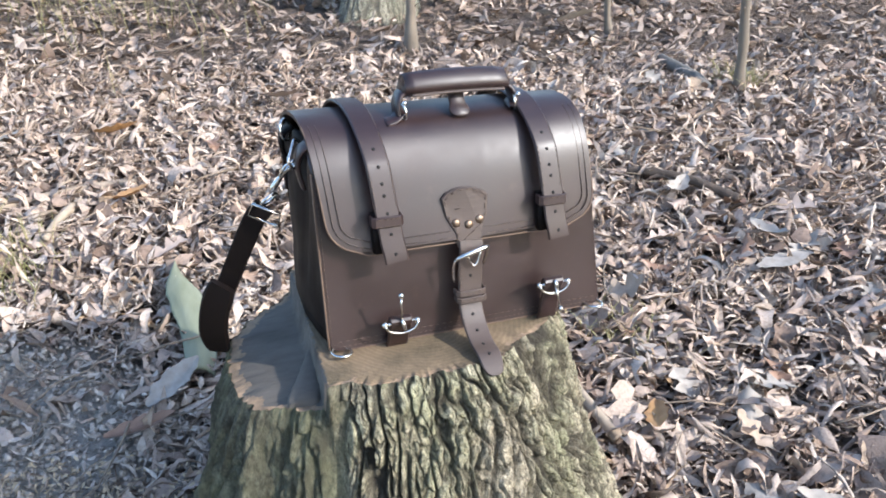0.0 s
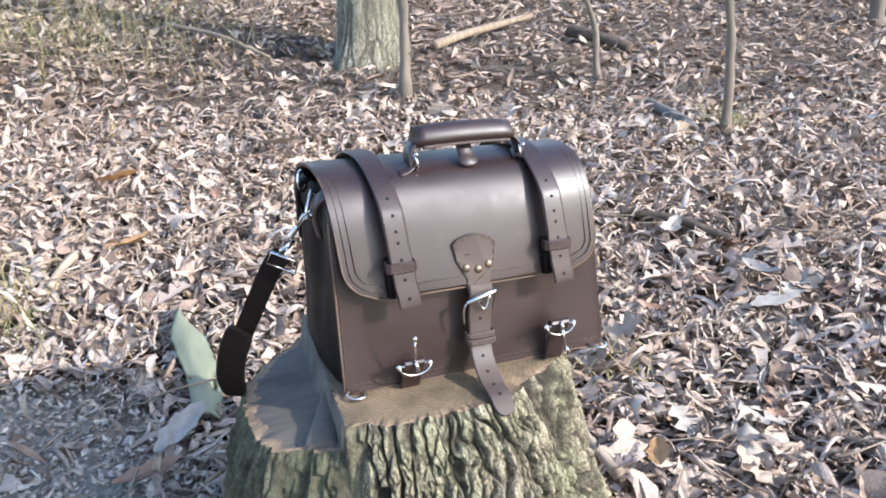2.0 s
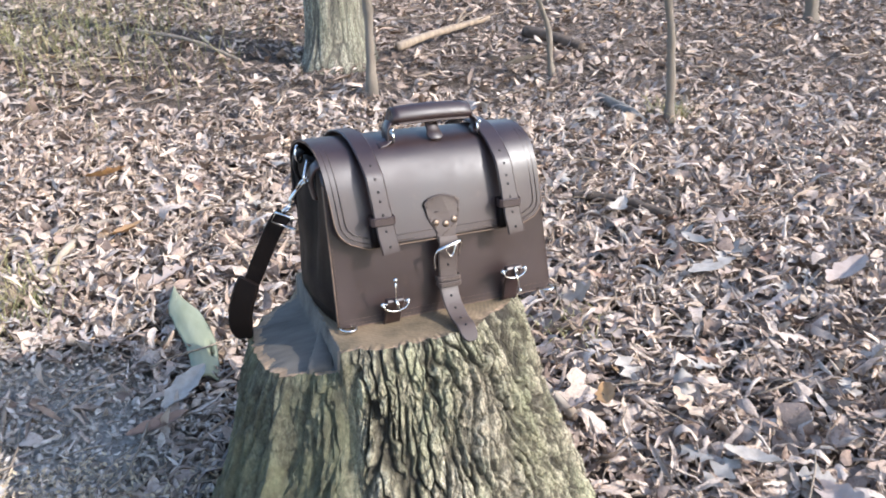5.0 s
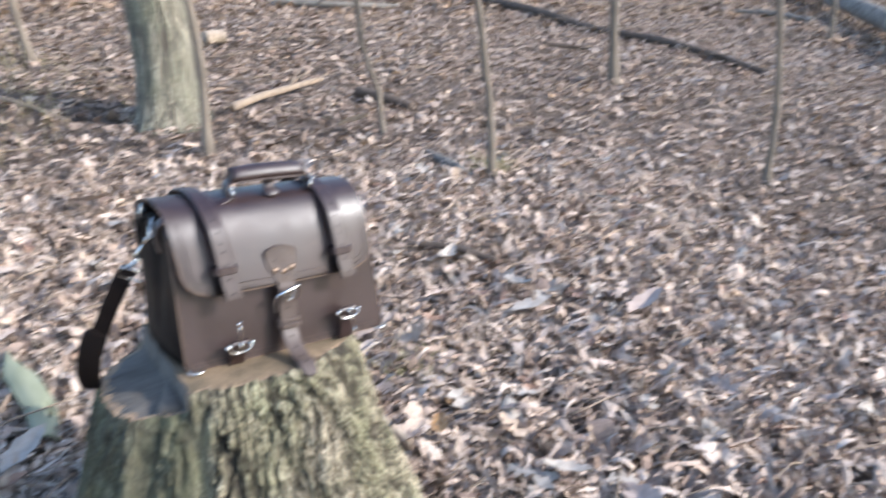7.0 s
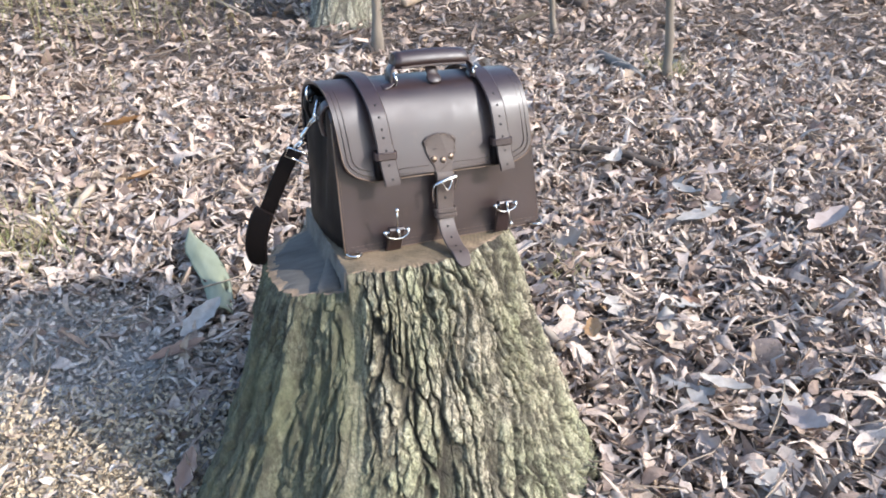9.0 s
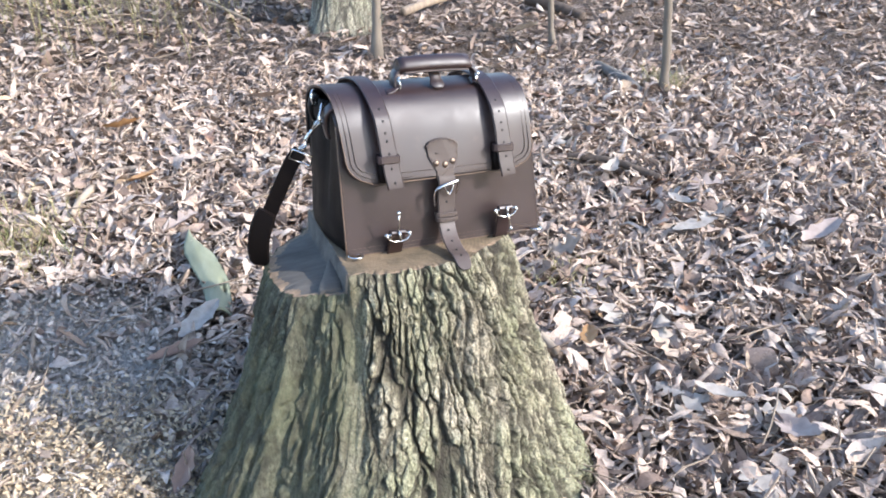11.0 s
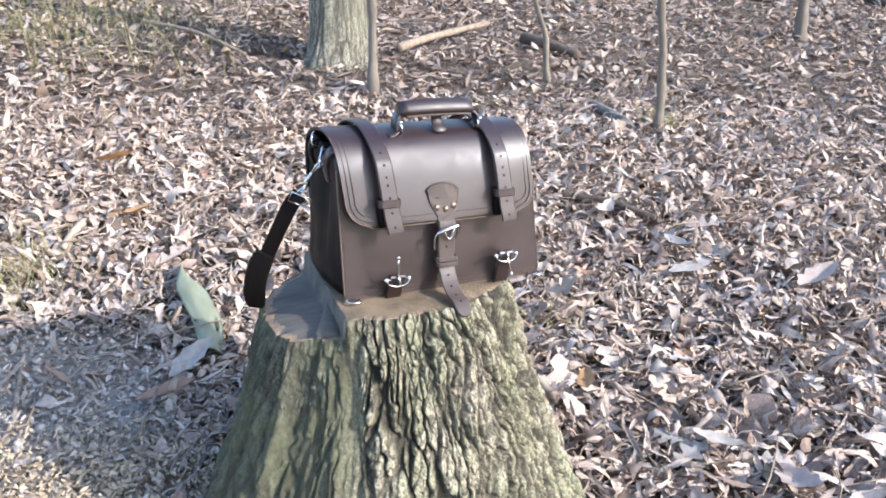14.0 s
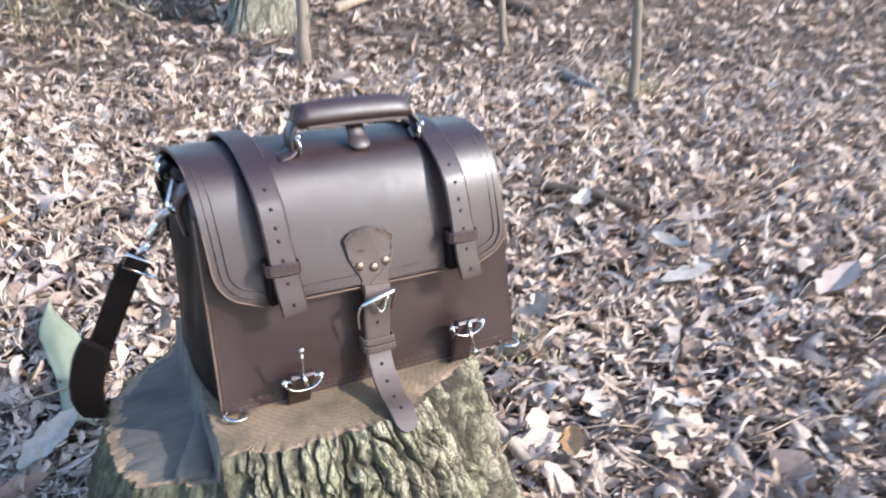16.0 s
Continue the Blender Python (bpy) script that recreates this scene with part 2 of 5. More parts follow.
def cut_wood_material():
    m, nt, lk, b = material("weathered_cut_wood", 0.85, spec=0.25)
    tc, mp, w = nt.new("ShaderNodeTexCoord"), nt.new("ShaderNodeMapping"), nt.new("ShaderNodeTexWave")
    mp.inputs["Location"].default_value = (0.10, -0.10, 0)
    w.wave_type, w.rings_direction = "RINGS", "Z"
    w.inputs["Scale"].default_value, w.inputs["Distortion"].default_value, w.inputs["Detail"].default_value = 45, 5, 5
    lk.new(tc.outputs["Object"], mp.inputs[0])
    lk.new(mp.outputs[0], w.inputs["Vector"])
    col = ramp(nt, lk, w.outputs["Fac"], ((0.1, (0.185, 0.132, 0.082)), (0.6, (0.20, 0.143, 0.088)), (0.95, (0.225, 0.162, 0.10))))
    stain = ramp(nt, lk, noise_node(nt, lk, 9, 8, rough=0.7), ((0.40, (0, 0, 0)), (0.62, (0.85, 0.85, 0.85))))
    col = mix(nt, lk, stain, col, (0.085, 0.068, 0.042))
    lk.new(col, b.inputs["Base Color"])
    bump(nt, lk, b, noise_node(nt, lk, 90, 6), 0.6, 0.004)
    return m


CUT = cut_wood_material()
# weathered grey, darkened further to carry the case's shadow on the lower cut
CUT_GREY_SHADED = plain("shaded_weathered_wood", (0.14, 0.122, 0.102), (0.062, 0.054, 0.045), 22, 0.9, stretch=(0.35, 1, 1), bumps=(70, 0.7, 0.004))
CUT_RIM = plain("split_sapwood", (0.36, 0.245, 0.15), (0.12, 0.085, 0.055), 40, 0.85, bumps=(60, 0.8, 0.005))


# ---- helpers of the scene ----
def shade(me, smooth=True):
    me.polygons.foreach_set("use_smooth", [smooth] * len(me.polygons))


def mesh_part(name, verts, faces, mat, parent=None, label="", smooth=True):
    me = bpy.data.meshes.new(name)
    me.from_pydata([tuple(v) for v in verts], [], faces)
    me.materials.append(mat)
    shade(me, smooth)
    ob = new(name, me)
    if parent:
        ob.parent = parent
    return tagged(ob, label)


def part(name, bm, mat, parent=None, label="", smooth=True):
    bmesh.ops.recalc_face_normals(bm, faces=bm.faces)
    me = bpy.data.meshes.new(name)
    bm.to_mesh(me)
    bm.free()
    me.materials.append(mat)
    shade(me, smooth)
    ob = new(name, me)
    if parent:
        ob.parent = parent
    return tagged(ob, label)


def ribbon_bm(path, half, thick, side=None, bm=None, caps=True):
    """A strip of leather along a path. half: half-widths by point; side: the way across it."""
    bm = bm or bmesh.new()
    path = [Vector(p) for p in path]
    rows = []
    for i, p in enumerate(path):
        along = (path[min(i + 1, len(path) - 1)] - path[max(i - 1, 0)]).normalized()
        s = Vector(side[i] if side and isinstance(side, list) else side or (1, 0, 0))
        s = (s - along * s.dot(along)).normalized()
        n = along.cross(s).normalized()
        w = half[i] if isinstance(half, (list, tuple)) else half
        e = min(thick * 0.35, w * 0.3)
        t = thick / 2
        rows.append([bm.verts.new(p + s * a + n * c) for a, c in ((-w, -t + e), (-w + e, -t), (w - e, -t), (w, -t + e), (w, t - e), (w - e, t), (-w + e, t), (-w, t - e))])
    for a, b in zip(rows, rows[1:]):
        for k in range(8):
            bm.faces.new((a[k], a[(k + 1) % 8], b[(k + 1) % 8], b[k]))
    if caps:
        bm.faces.new(rows[0])
        bm.faces.new(rows[-1][::-1])
    return bm


def tube_bm(path, radii, sides=8, bm=None, closed=False):
    """A round rod along a path."""
    bm = bm or bmesh.new()
    path = [Vector(p) for p in path]
    n, rows, last = len(path), [], Vector((0.31, 0.17, 0.93))
    for i, p in enumerate(path):
        a, b = (path[(i + 1) % n], path[i - 1]) if closed else (path[min(i + 1, n - 1)], path[max(i - 1, 0)])
        along = (a - b).normalized()
        last = (last - along * last.dot(along)).normalized()
        other = along.cross(last)
        r = radii[i] if isinstance(radii, (list, tuple)) else radii
        rows.append([bm.verts.new(p + (last * math.cos(k * math.tau / sides) + other * math.sin(k * math.tau / sides)) * r) for k in range(sides)])
    for a, b in zip(rows, rows[1:] + rows[:1] if closed else rows[1:]):
        for k in range(sides):
            bm.faces.new((a[k], a[(k + 1) % sides], b[(k + 1) % sides], b[k]))
    if not closed:
        bm.faces.new(rows[0][::-1])
        bm.faces.new(rows[-1])
    return bm


def ball_bm(at, r, bm=None, squash=1.0, axis=None):
    bm = bm or bmesh.new()
    m = Matrix.Translation(at) @ (Vector((0, 0, 1)).rotation_difference(Vector(axis)).to_matrix().to_4x4() if axis else Matrix()) @ Matrix.Diagonal((1, 1, squash, 1))
    bmesh.ops.create_uvsphere(bm, u_segments=12, v_segments=8, radius=r, matrix=m)
    return bm


def spline(points, n):
    """n points on a smooth curve through the given ones."""
    p = [Vector(points[0])] + [Vector(q) for q in points] + [Vector(points[-1])]
    out = []
    for i in range(n):
        u = i / (n - 1) * (len(points) - 1)
        k = min(int(u), len(points) - 2)
        f = u - k
        a, b, c, d = p[k : k + 4]
        out.append(0.5 * (2 * b + (c - a) * f + (2 * a - 5 * b + 4 * c - d) * f * f + (3 * b - a - 3 * c + d) * f**3))
    return out


def ring(at, r, wire, normal, squash=1.0, n=20, flat=0.0):
    """The path of a metal ring round a normal. flat: how far a D is cut straight."""
    q = Vector((0, 0, 1)).rotation_difference(Vector(normal).normalized())
    return [Vector(at) + q @ Vector((max(-flat if flat else -9, math.cos(k * math.tau / n)) * r, math.sin(k * math.tau / n) * r * squash, 0)) for k in range(n)]


# ---- ground ----
def ground_z(x, y):
    r = math.hypot(x, y) + 1e-6
    k = 15 * math.tanh(r / 15) / r
    z = (-0.0919 * x + 0.1241 * y) * k + 0.0115
    return z + 0.03 * noise.noise((x * 0.9, y * 0.9, 1.3)) * min(1, r) + 0.008 * noise.noise((x * 5, y * 5, 4.1))


def bare(x, y):
    """How bare of leaves the soil is."""
    p = max(0.0, 1 - math.hypot((x + 1.02) / 0.49, (y - 0.50) / 0.47))
    c = max(0.0, 1 - math.hypot((x + 1.0) / 0.70, (y - 0.02) / 0.46))
    return min(1.0, 3.0 * max(p, c))


def build_ground():
    radii = [0.0] + [0.05 * 1.045**k for k in range(215)]
    spokes = 120
    verts, faces = [(0, 0, ground_z(0, 0) - 0.01)], []
    for r in radii[1:]:
        for k in range(spokes):
            x, y = r * math.cos(k * math.tau / spokes), r * math.sin(k * math.tau / spokes)
            verts.append((x, y, ground_z(x, y) - 0.028 * (1 - bare(x, y))))
    for k in range(spokes):
        faces.append((0, 1 + k, 1 + (k + 1) % spokes))
    for i in range(len(radii) - 2):
        a, b = 1 + i * spokes, 1 + (i + 1) * spokes
        for k in range(spokes):
            faces.append((a + k, b + k, b + (k + 1) % spokes, a + (k + 1) % spokes))
    ob = mesh_part("ground", verts, faces, SOIL)
    ob.data.attributes.new("bare", "FLOAT", "POINT").data.foreach_set("value", [bare(v[0], v[1]) for v in verts])
    tagged(ob, "sloping woodland soil covered in dead leaves", "ground", kind="structure")


build_ground()


# ---- stump ----
STUMP = Vector((-0.12, 0.12, 0.0))
TOP_Z = 0.557
RIM = ((-165, 0.247), (-150, 0.237), (-138, 0.214), (-127, 0.208), (-112, 0.180), (-90, 0.160), (-61, 0.164), (-35, 0.172), (-10, 0.208), (25, 0.225), (60, 0.235), (95, 0.225), (125, 0.230), (152, 0.248), (172, 0.256))


def rim_radius(deg):
    deg = (deg + 165) % 360 - 165
    pts = list(RIM) + [(RIM[0][0] + 360, RIM[0][1])]
    for (a, ra), (b, rb) in zip(pts, pts[1:]):
        if a <= deg <= b:
            f = (deg - a) / (b - a)
            f = f * f * (3 - 2 * f)
            return ra + (rb - ra) * f
    return RIM[0][1]


def left_part(deg):
    """1 on the worn, half barkless side of the stump, 0 on the deeply furrowed rest."""
    d = (deg + 180) % 360 - 180
    return max(0.0, min(1.0, (-116 - d) / 8)) * max(0.0, min(1.0, (d + 200) / 10)) if d < 0 else max(0.0, min(1.0, (d - 150) / 15))


def bark_height(u, v, seed, amp):
    """Upright ridges between deep cracks, broken across into ragged plates, each at its own height. Gives the height and how far it is from a crack."""
    w = noise.noise((u * 9, v * 6, seed)) * 0.9 + noise.noise((u * 60, v * 45, seed + 3)) * 0.22
    d, at = noise.voronoi((u * 40 + w * 1.2, v * 6.0 + w * 0.7, seed), distance_metric="DISTANCE")
    ridge = min(1.0, max(0.0, (d[1] - d[0]) * 6.5 - 0.22))
    ragged = 0.30 * noise.noise((u * 110, v * 70, seed + 6))
    e, at2 = noise.voronoi((u * 62 + w * 1.2 + ragged, v * 24 + ragged + w * 0.5, seed + 4), distance_metric="DISTANCE")
    split = min(1.0, max(0.0, (e[1] - e[0]) * 6.5 - 0.2))
    deep = min(1.0, max(0.0, 0.75 + 1.2 * noise.noise((u * 14, v * 6, seed + 11))))
    ridge = 1 - (1 - ridge) * (0.35 + 0.65 * deep)
    level = max(0.0, min(1.0, 0.5 + 0.9 * noise.noise(at2[0] * 3.7) + 0.4 * noise.noise(at[0] * 2.3)))
    lift = 0.55 * ridge + ridge * (0.40 * level + 0.22 * split)
    fine = noise.noise((u * 260, v * 190, seed)) * 0.08 + noise.noise((u * 95, v * 60, seed + 5)) * 0.13
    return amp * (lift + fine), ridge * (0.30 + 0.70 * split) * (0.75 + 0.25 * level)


def top_height(x, y):
    """The cut: a sawn level under the case and a lower, broken one beside it."""
    beyond = -0.232 - 0.16 * y - x
    step = max(0.0, min(1.0, beyond / 0.006))
    return 0.5497 - 0.1022 * (x + 0.0267) - 0.0245 * (y - 0.0775) - 0.034 * step - 0.24 * max(0.0, beyond) + 0.003 * noise.noise((x * 14, y * 14, 2)) * (0.4 + step)


def build_stump():
    root = new("tree_stump")
    root.location = (0, 0, 0)
    nseg, nrow = 1000, 320
    verts, plate, faces = [], [], []
    arc = list(np.cumsum([(rim_radius(i * 360 / nseg - 180) + 0.05) * math.tau / nseg for i in range(nseg)]))
    for j in range(nrow):
        t = j / (nrow - 1)
        for i in range(nseg):
            deg = i * 360 / nseg - 180
            a = radians(deg)
            left = left_part(deg)
            flare = 0.165 + 0.068 * max(0, -math.cos(a)) - 0.055 * max(0, math.cos(a)) + 0.035 * max(0, -math.sin(a))
            z = TOP_Z - t * 0.66
            lobes = 1 + 0.10 * math.cos(3 * a + 0.8) + 0.08 * math.cos(5 * a + 2.0) + 0.06 * math.cos(9 * a)
            r = rim_radius(deg) + flare * lobes * min(1.25, max(0.0, t * 0.66 / 0.53)) ** 1.4
            r += 0.010 * math.sin(a * 7 + 1.0 + 3 * t) * (0.4 + t)
            u = arc[i]
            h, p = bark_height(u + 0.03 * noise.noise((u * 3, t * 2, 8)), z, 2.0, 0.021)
            if left > 0:
                smooth_h = 0.010 * noise.noise((u * 55, z * 4, 7)) + 0.010 * noise.noise((u * 20, z * 3, 1)) + 0.005 * noise.noise((u * 120, z * 22, 4)) + 0.006
                smooth_p = 0.62 + 0.34 * noise.noise((u * 60, z * 9, 5)) + 0.35 * noise.noise((u * 170, z * 30, 2))
                h, p = h * (1 - left) + (smooth_h + 0.55 * h) * left, p * (1 - left) + max(0, min(1, smooth_p)) * left
            if -128 < deg < -112 and t > 0.03:
                band = max(0.0, 1 - abs(deg + 120 - 3 * t) / 6)
                h, p = h * (1 - band), p * (1 - band) + 0.6 * band
            r += h * min(1.0, 0.4 + 7 * t) - 0.006
            r -= 0.006 * max(0, 1 - t * 40)
            x, y = STUMP.x + r * math.cos(a), STUMP.y + r * math.sin(a)
            zz = z + (top_height(x, y) - TOP_Z + 0.004 * noise.noise((u * 40, 0, 3)) + 0.006 * (p - 0.5)) * max(0, 1 - t * 3)
            verts.append((x, y, zz))
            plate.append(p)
    for j in range(nrow - 1):
        for i in range(nseg):
            k = (i + 1) % nseg
            faces.append((j * nseg + i, (j + 1) * nseg + i, (j + 1) * nseg + k, j * nseg + k))
    rim = verts[:nseg]
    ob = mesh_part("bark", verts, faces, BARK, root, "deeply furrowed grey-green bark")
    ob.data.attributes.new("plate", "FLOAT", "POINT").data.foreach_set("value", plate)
    ob.data.attributes.new("worn", "FLOAT", "POINT").data.foreach_set("value", [0.85 * left_part(i * 360 / nseg - 180) for j in range(nrow) for i in range(nseg)])
    # the sawn top, with the lower broken part beside it
    for name, mat, keep, label in (("sawn_top", CUT, 0, "brown sawn wood with faint rings"), ("broken_top", CUT_GREY_SHADED, 1, "weathered lower cut, greyed with the case's shadow as colour"), ("sapwood_rim", CUT_RIM, 2, "splintered tan sapwood edge")):
        v, f, rings = [], [], 46
        for j in range(rings + 1):
            for i in range(0, nseg, 2):
                s = j / rings
                x = STUMP.x + (rim[i][0] - STUMP.x) * s
                y = STUMP.y + (rim[i][1] - STUMP.y) * s
                z = top_height(x, y) + (rim[i][2] - top_height(rim[i][0], rim[i][1])) * max(0, (s - 0.9) * 10) - 0.001
                v.append((x, y, z))
        m = nseg // 2
        for j in range(rings):
            for i in range(m):
                q = (j * m + i, (j + 1) * m + i, (j + 1) * m + (i + 1) % m, j * m + (i + 1) % m)
                cx, cy = sum(v[k][0] for k in q) / 4, sum(v[k][1] for k in q) / 4
                low = cx < -0.229 - 0.16 * cy
                zone = 2 if j / rings > 0.955 - 0.06 * noise.noise((cx * 45, cy * 45, 6)) - (0.02 if low else 0) else int(low)
                if zone == keep:
                    f.append(q)
        mesh_part(name, v, f, mat, root, label)
    # splintered wedge of wood along the step of the cut
    bm, rows, line = bmesh.new(), [], spline([(-0.236, 0.120, 0.553), (-0.246, 0.060, 0.551), (-0.251, 0.026, 0.551), (-0.255, 0.004, 0.550), (-0.258, -0.012, 0.548), (-0.259, -0.019, 0.542)], 22)
    for i, p in enumerate(line):
        w = (0.012 + 0.009 * min(1, i / 14)) * (1 + 0.10 * noise.noise((i * 0.5, 3, 1))) * (0.8 if i == 21 else 1)
        across = Vector((0.98, -0.15, -0.08))
        rows.append([bm.verts.new(p + across * a * w + Vector((0, 0, h - 0.006 + 0.0025 * noise.noise((i * 0.4, a * 2, 5)) * (h > -0.01)))) for a, h in ((-1.05, -0.026), (-1.0, -0.006), (-0.8, -0.001), (-0.3, 0.001), (0.3, 0.0005), (0.8, -0.002), (1.0, -0.008), (1.05, -0.026))])
    for a, b in zip(rows, rows[1:]):
        for k in range(7):
            bm.faces.new((a[k], a[k + 1], b[k + 1], b[k]))
    bm.faces.new(rows[0])
    bm.faces.new(rows[-1][::-1])
    part("wood_splinter", bm, CUT_GREY_SHADED, root, "wedge of split wood with shade in its colour")
    tagged(root, "sawn tree stump with furrowed mossy bark on a leafy slope", "tree stump")


build_stump()


# ---- the briefcase ----
LEAN = 0.12
CASE = Matrix.Translation((-0.0267, 0.0775, 0.5499)) @ pose(0, 0, 0, 0, 0, 13.5) @ pose(0, 0, 0, 0, 6.0, 0)
SKEW = -0.065  # the soft case sags over to one side


def front(x, z, off=0.0):
    """A point on the front of the case, off metres before the panel."""
    return Vector((x, LEAN * z - off, z))


def stitches(pts, dash=0.0042, gap=0.0026, r=0.00045):
    """Short thread dashes along a path."""
    bm, pts = bmesh.new(), [Vector(p) for p in pts]
    for a, b in zip(pts, pts[1:]):
        d = b - a
        if d.length < 1e-6:
            continue
        n = max(1, int(d.length / (dash + gap)))
        for k in range(n):
            p = a + d * ((k + 0.2) / n)
            q = a + d * ((k + 0.8) / n)
            tube_bm([p, q], r, 4, bm)
    return bm


def disc_bm(at, r, normal, depth=0.001, bm=None):
    bm = bm or bmesh.new()
    q = Vector((0, 0, 1)).rotation_difference(Vector(normal).normalized()).to_matrix().to_4x4()
    bmesh.ops.create_cone(bm, cap_ends=True, segments=10, radius1=r, radius2=r, depth=depth, matrix=Matrix.Translation(at) @ q)
    return bm


def slab_bm(outline, thick):
    """A sheet cut to an outline (points in order), thick along its back."""
    bm = bmesh.new()
    pts = [Vector(p) for p in outline]
    n = Vector((0, -1, LEAN)).normalized()
    mid = sum(pts, Vector()) / len(pts)
    e = thick * 0.3
    rows = [[bm.verts.new(p - n * d + (mid - p).normalized() * i) for p in pts] for d, i in ((0, e), (e, 0), (thick - e, 0), (thick, e))]
    for a, b in zip(rows, rows[1:]):
        for k in range(len(pts)):
            bm.faces.new((a[k], a[(k + 1) % len(pts)], b[(k + 1) % len(pts)], b[k]))
    bm.faces.new(rows[0][::-1])
    bm.faces.new(rows[-1])
    return bm


def rounded(x0, x1, z0, z1, r, off, top_in=0.0, n=6):
    """A rounded rectangle on the front of the case; top_in: how much narrower each side is on top."""
    out = []
    for cx, cz, a0 in ((x1 - r, z0 + r, -90), (x1 - r, z1 - r, 0), (x0 + r, z1 - r, 90), (x0 + r, z0 + r, 180)):
        for k in range(n + 1):
            a = radians(a0 + 90 * k / n)
            x, z = cx + r * math.cos(a), cz + r * math.sin(a)
            x -= math.copysign(top_in, x) * (z - z0) / (z1 - z0)
            out.append(front(x, z, off))
    return out


FLAP = [Vector((0, y, z)) for y, z in ((0.212, 0.15), (0.208, 0.21), (0.196, 0.246), (0.172, 0.266), (0.14, 0.277), (0.108, 0.281), (0.081, 0.279), (0.058, 0.271), (0.041, 0.2555), (0.0262, 0.228), (0.0122, 0.182), (-0.0008, 0.1305))]


def over_top(x_top, x_low, off, stop, n=46):
    """The way over the case from its back to the front, down to the height stop."""
    c = spline(FLAP, 80)
    c = [p for i, p in enumerate(c) if i < 40 or p.z >= stop]
    out = []
    for i, p in enumerate(c):
        a, b = c[min(i + 1, len(c) - 1)], c[max(i - 1, 0)]
        t = (a - b).normalized()
        nrm = Vector((0, t.z, -t.y))
        if nrm.y > 0 and p.y < 0.1:
            nrm = -nrm
        if p.y >= 0.1 and nrm.z < 0 and p.z > 0.235:
            nrm = -nrm
        if p.y > 0.19 and nrm.y < 0:
            nrm = -nrm
        f = min(1, max(0, (0.30 - p.z) / 0.17)) if i >= 40 or p.y < 0.1 else 0
        q = p + nrm * off
        q.x = x_top + (x_low - x_top) * f
        out.append(q)
    return out


def build_flap(root):
    line = over_top(-0.002, 0.0, 0.0, 0.131)
    dist = [0.0]
    for a, b in zip(line, line[1:]):
        dist.append(dist[-1] + (b - a).length)
    total, r, nx = dist[-1], 0.040, 26
    bm, sheets, border = bmesh.new(), [], []
    for off in (0.0022, -0.0022):
        rows = []
        pts = over_top(-0.002, 0.0, 0.003 + off, 0.131)
        for p, d in zip(pts, dist):
            hw = 0.191 - 0.007 * d / total
            e = d - (total - r)
            if e > 0:
                hw += math.sqrt(max(0.0, r * r - e * e)) - r
            row = []
            for k in range(nx + 1):
                s = 2 * k / nx - 1
                sag = 0.0035 * math.sin(s * 3 + d * 20) * min(1, d * 4) - (0.001 * abs(s) ** 6 if off > 0 else 0)
                row.append(bm.verts.new(p + Vector((s * hw, -sag * 0.4 * max(0.0, min(1.0, (d / total - 0.45) / 0.3)), 0))))
            rows.append(row)
        sheets.append(rows)
    for q, rows in enumerate(sheets):
        for a, b in zip(rows, rows[1:]):
            for k in range(nx):
                f = (a[k], a[k + 1], b[k + 1], b[k])
                bm.faces.new(f if q else f[::-1])
    a, b = sheets
    for i in range(len(a) - 1):
        for k in (0, nx):
            bm.faces.new((a[i][k], a[i + 1][k], b[i + 1][k], b[i][k]))
    for i in (0, len(a) - 1):
        for k in range(nx):
            bm.faces.new((a[i][k], a[i][k + 1], b[i][k + 1], b[i][k]))
    flap = part("flap", bm, LEATHER, root, "glossy dark brown leather flap")
    flap.data.set_sharp_from_angle(angle=radians(40))
    # a second layer of leather along the edge, sewn on
    start = next(i for i, p in enumerate(line) if i > 30 and p.y < 0.1 and p.z < 0.276)
    pts = over_top(-0.002, 0.0, 0.0055, 0.131)

    def edge(inset, off_extra=0.0):
        left, right, low = [], [], []
        for p, d in list(zip(pts, dist))[start:]:
            hw = 0.191 - 0.007 * d / total - inset
            e = d - (total - r)
            if e > 0:
                rr = r - inset
                if e > rr:
                    break
                hw += math.sqrt(max(0.0, rr * rr - e * e)) - rr
            left.append(p + Vector((-hw, -off_extra, 0)))
            right.append(p + Vector((hw, -off_extra, 0)))
        z = 0.131 + inset
        return left + [front(left[-1].x + (right[-1].x - left[-1].x) * k / 12, z, 0.0213 + off_extra) for k in range(1, 12)] + right[::-1]

    for inset in (0.0085, 0.0170):
        part("groove", tube_bm(edge(inset, -0.0004), 0.0006, 5), LEATHER, flap, "pressed groove along the edge")
        part("stitching", stitches(edge(inset, 0.0005)), THREAD, flap)
    part("raw_edge", tube_bm(edge(0.0004, -0.002), 0.0013, 5), LEATHER_EDGE, flap, "lighter raw leather edge")


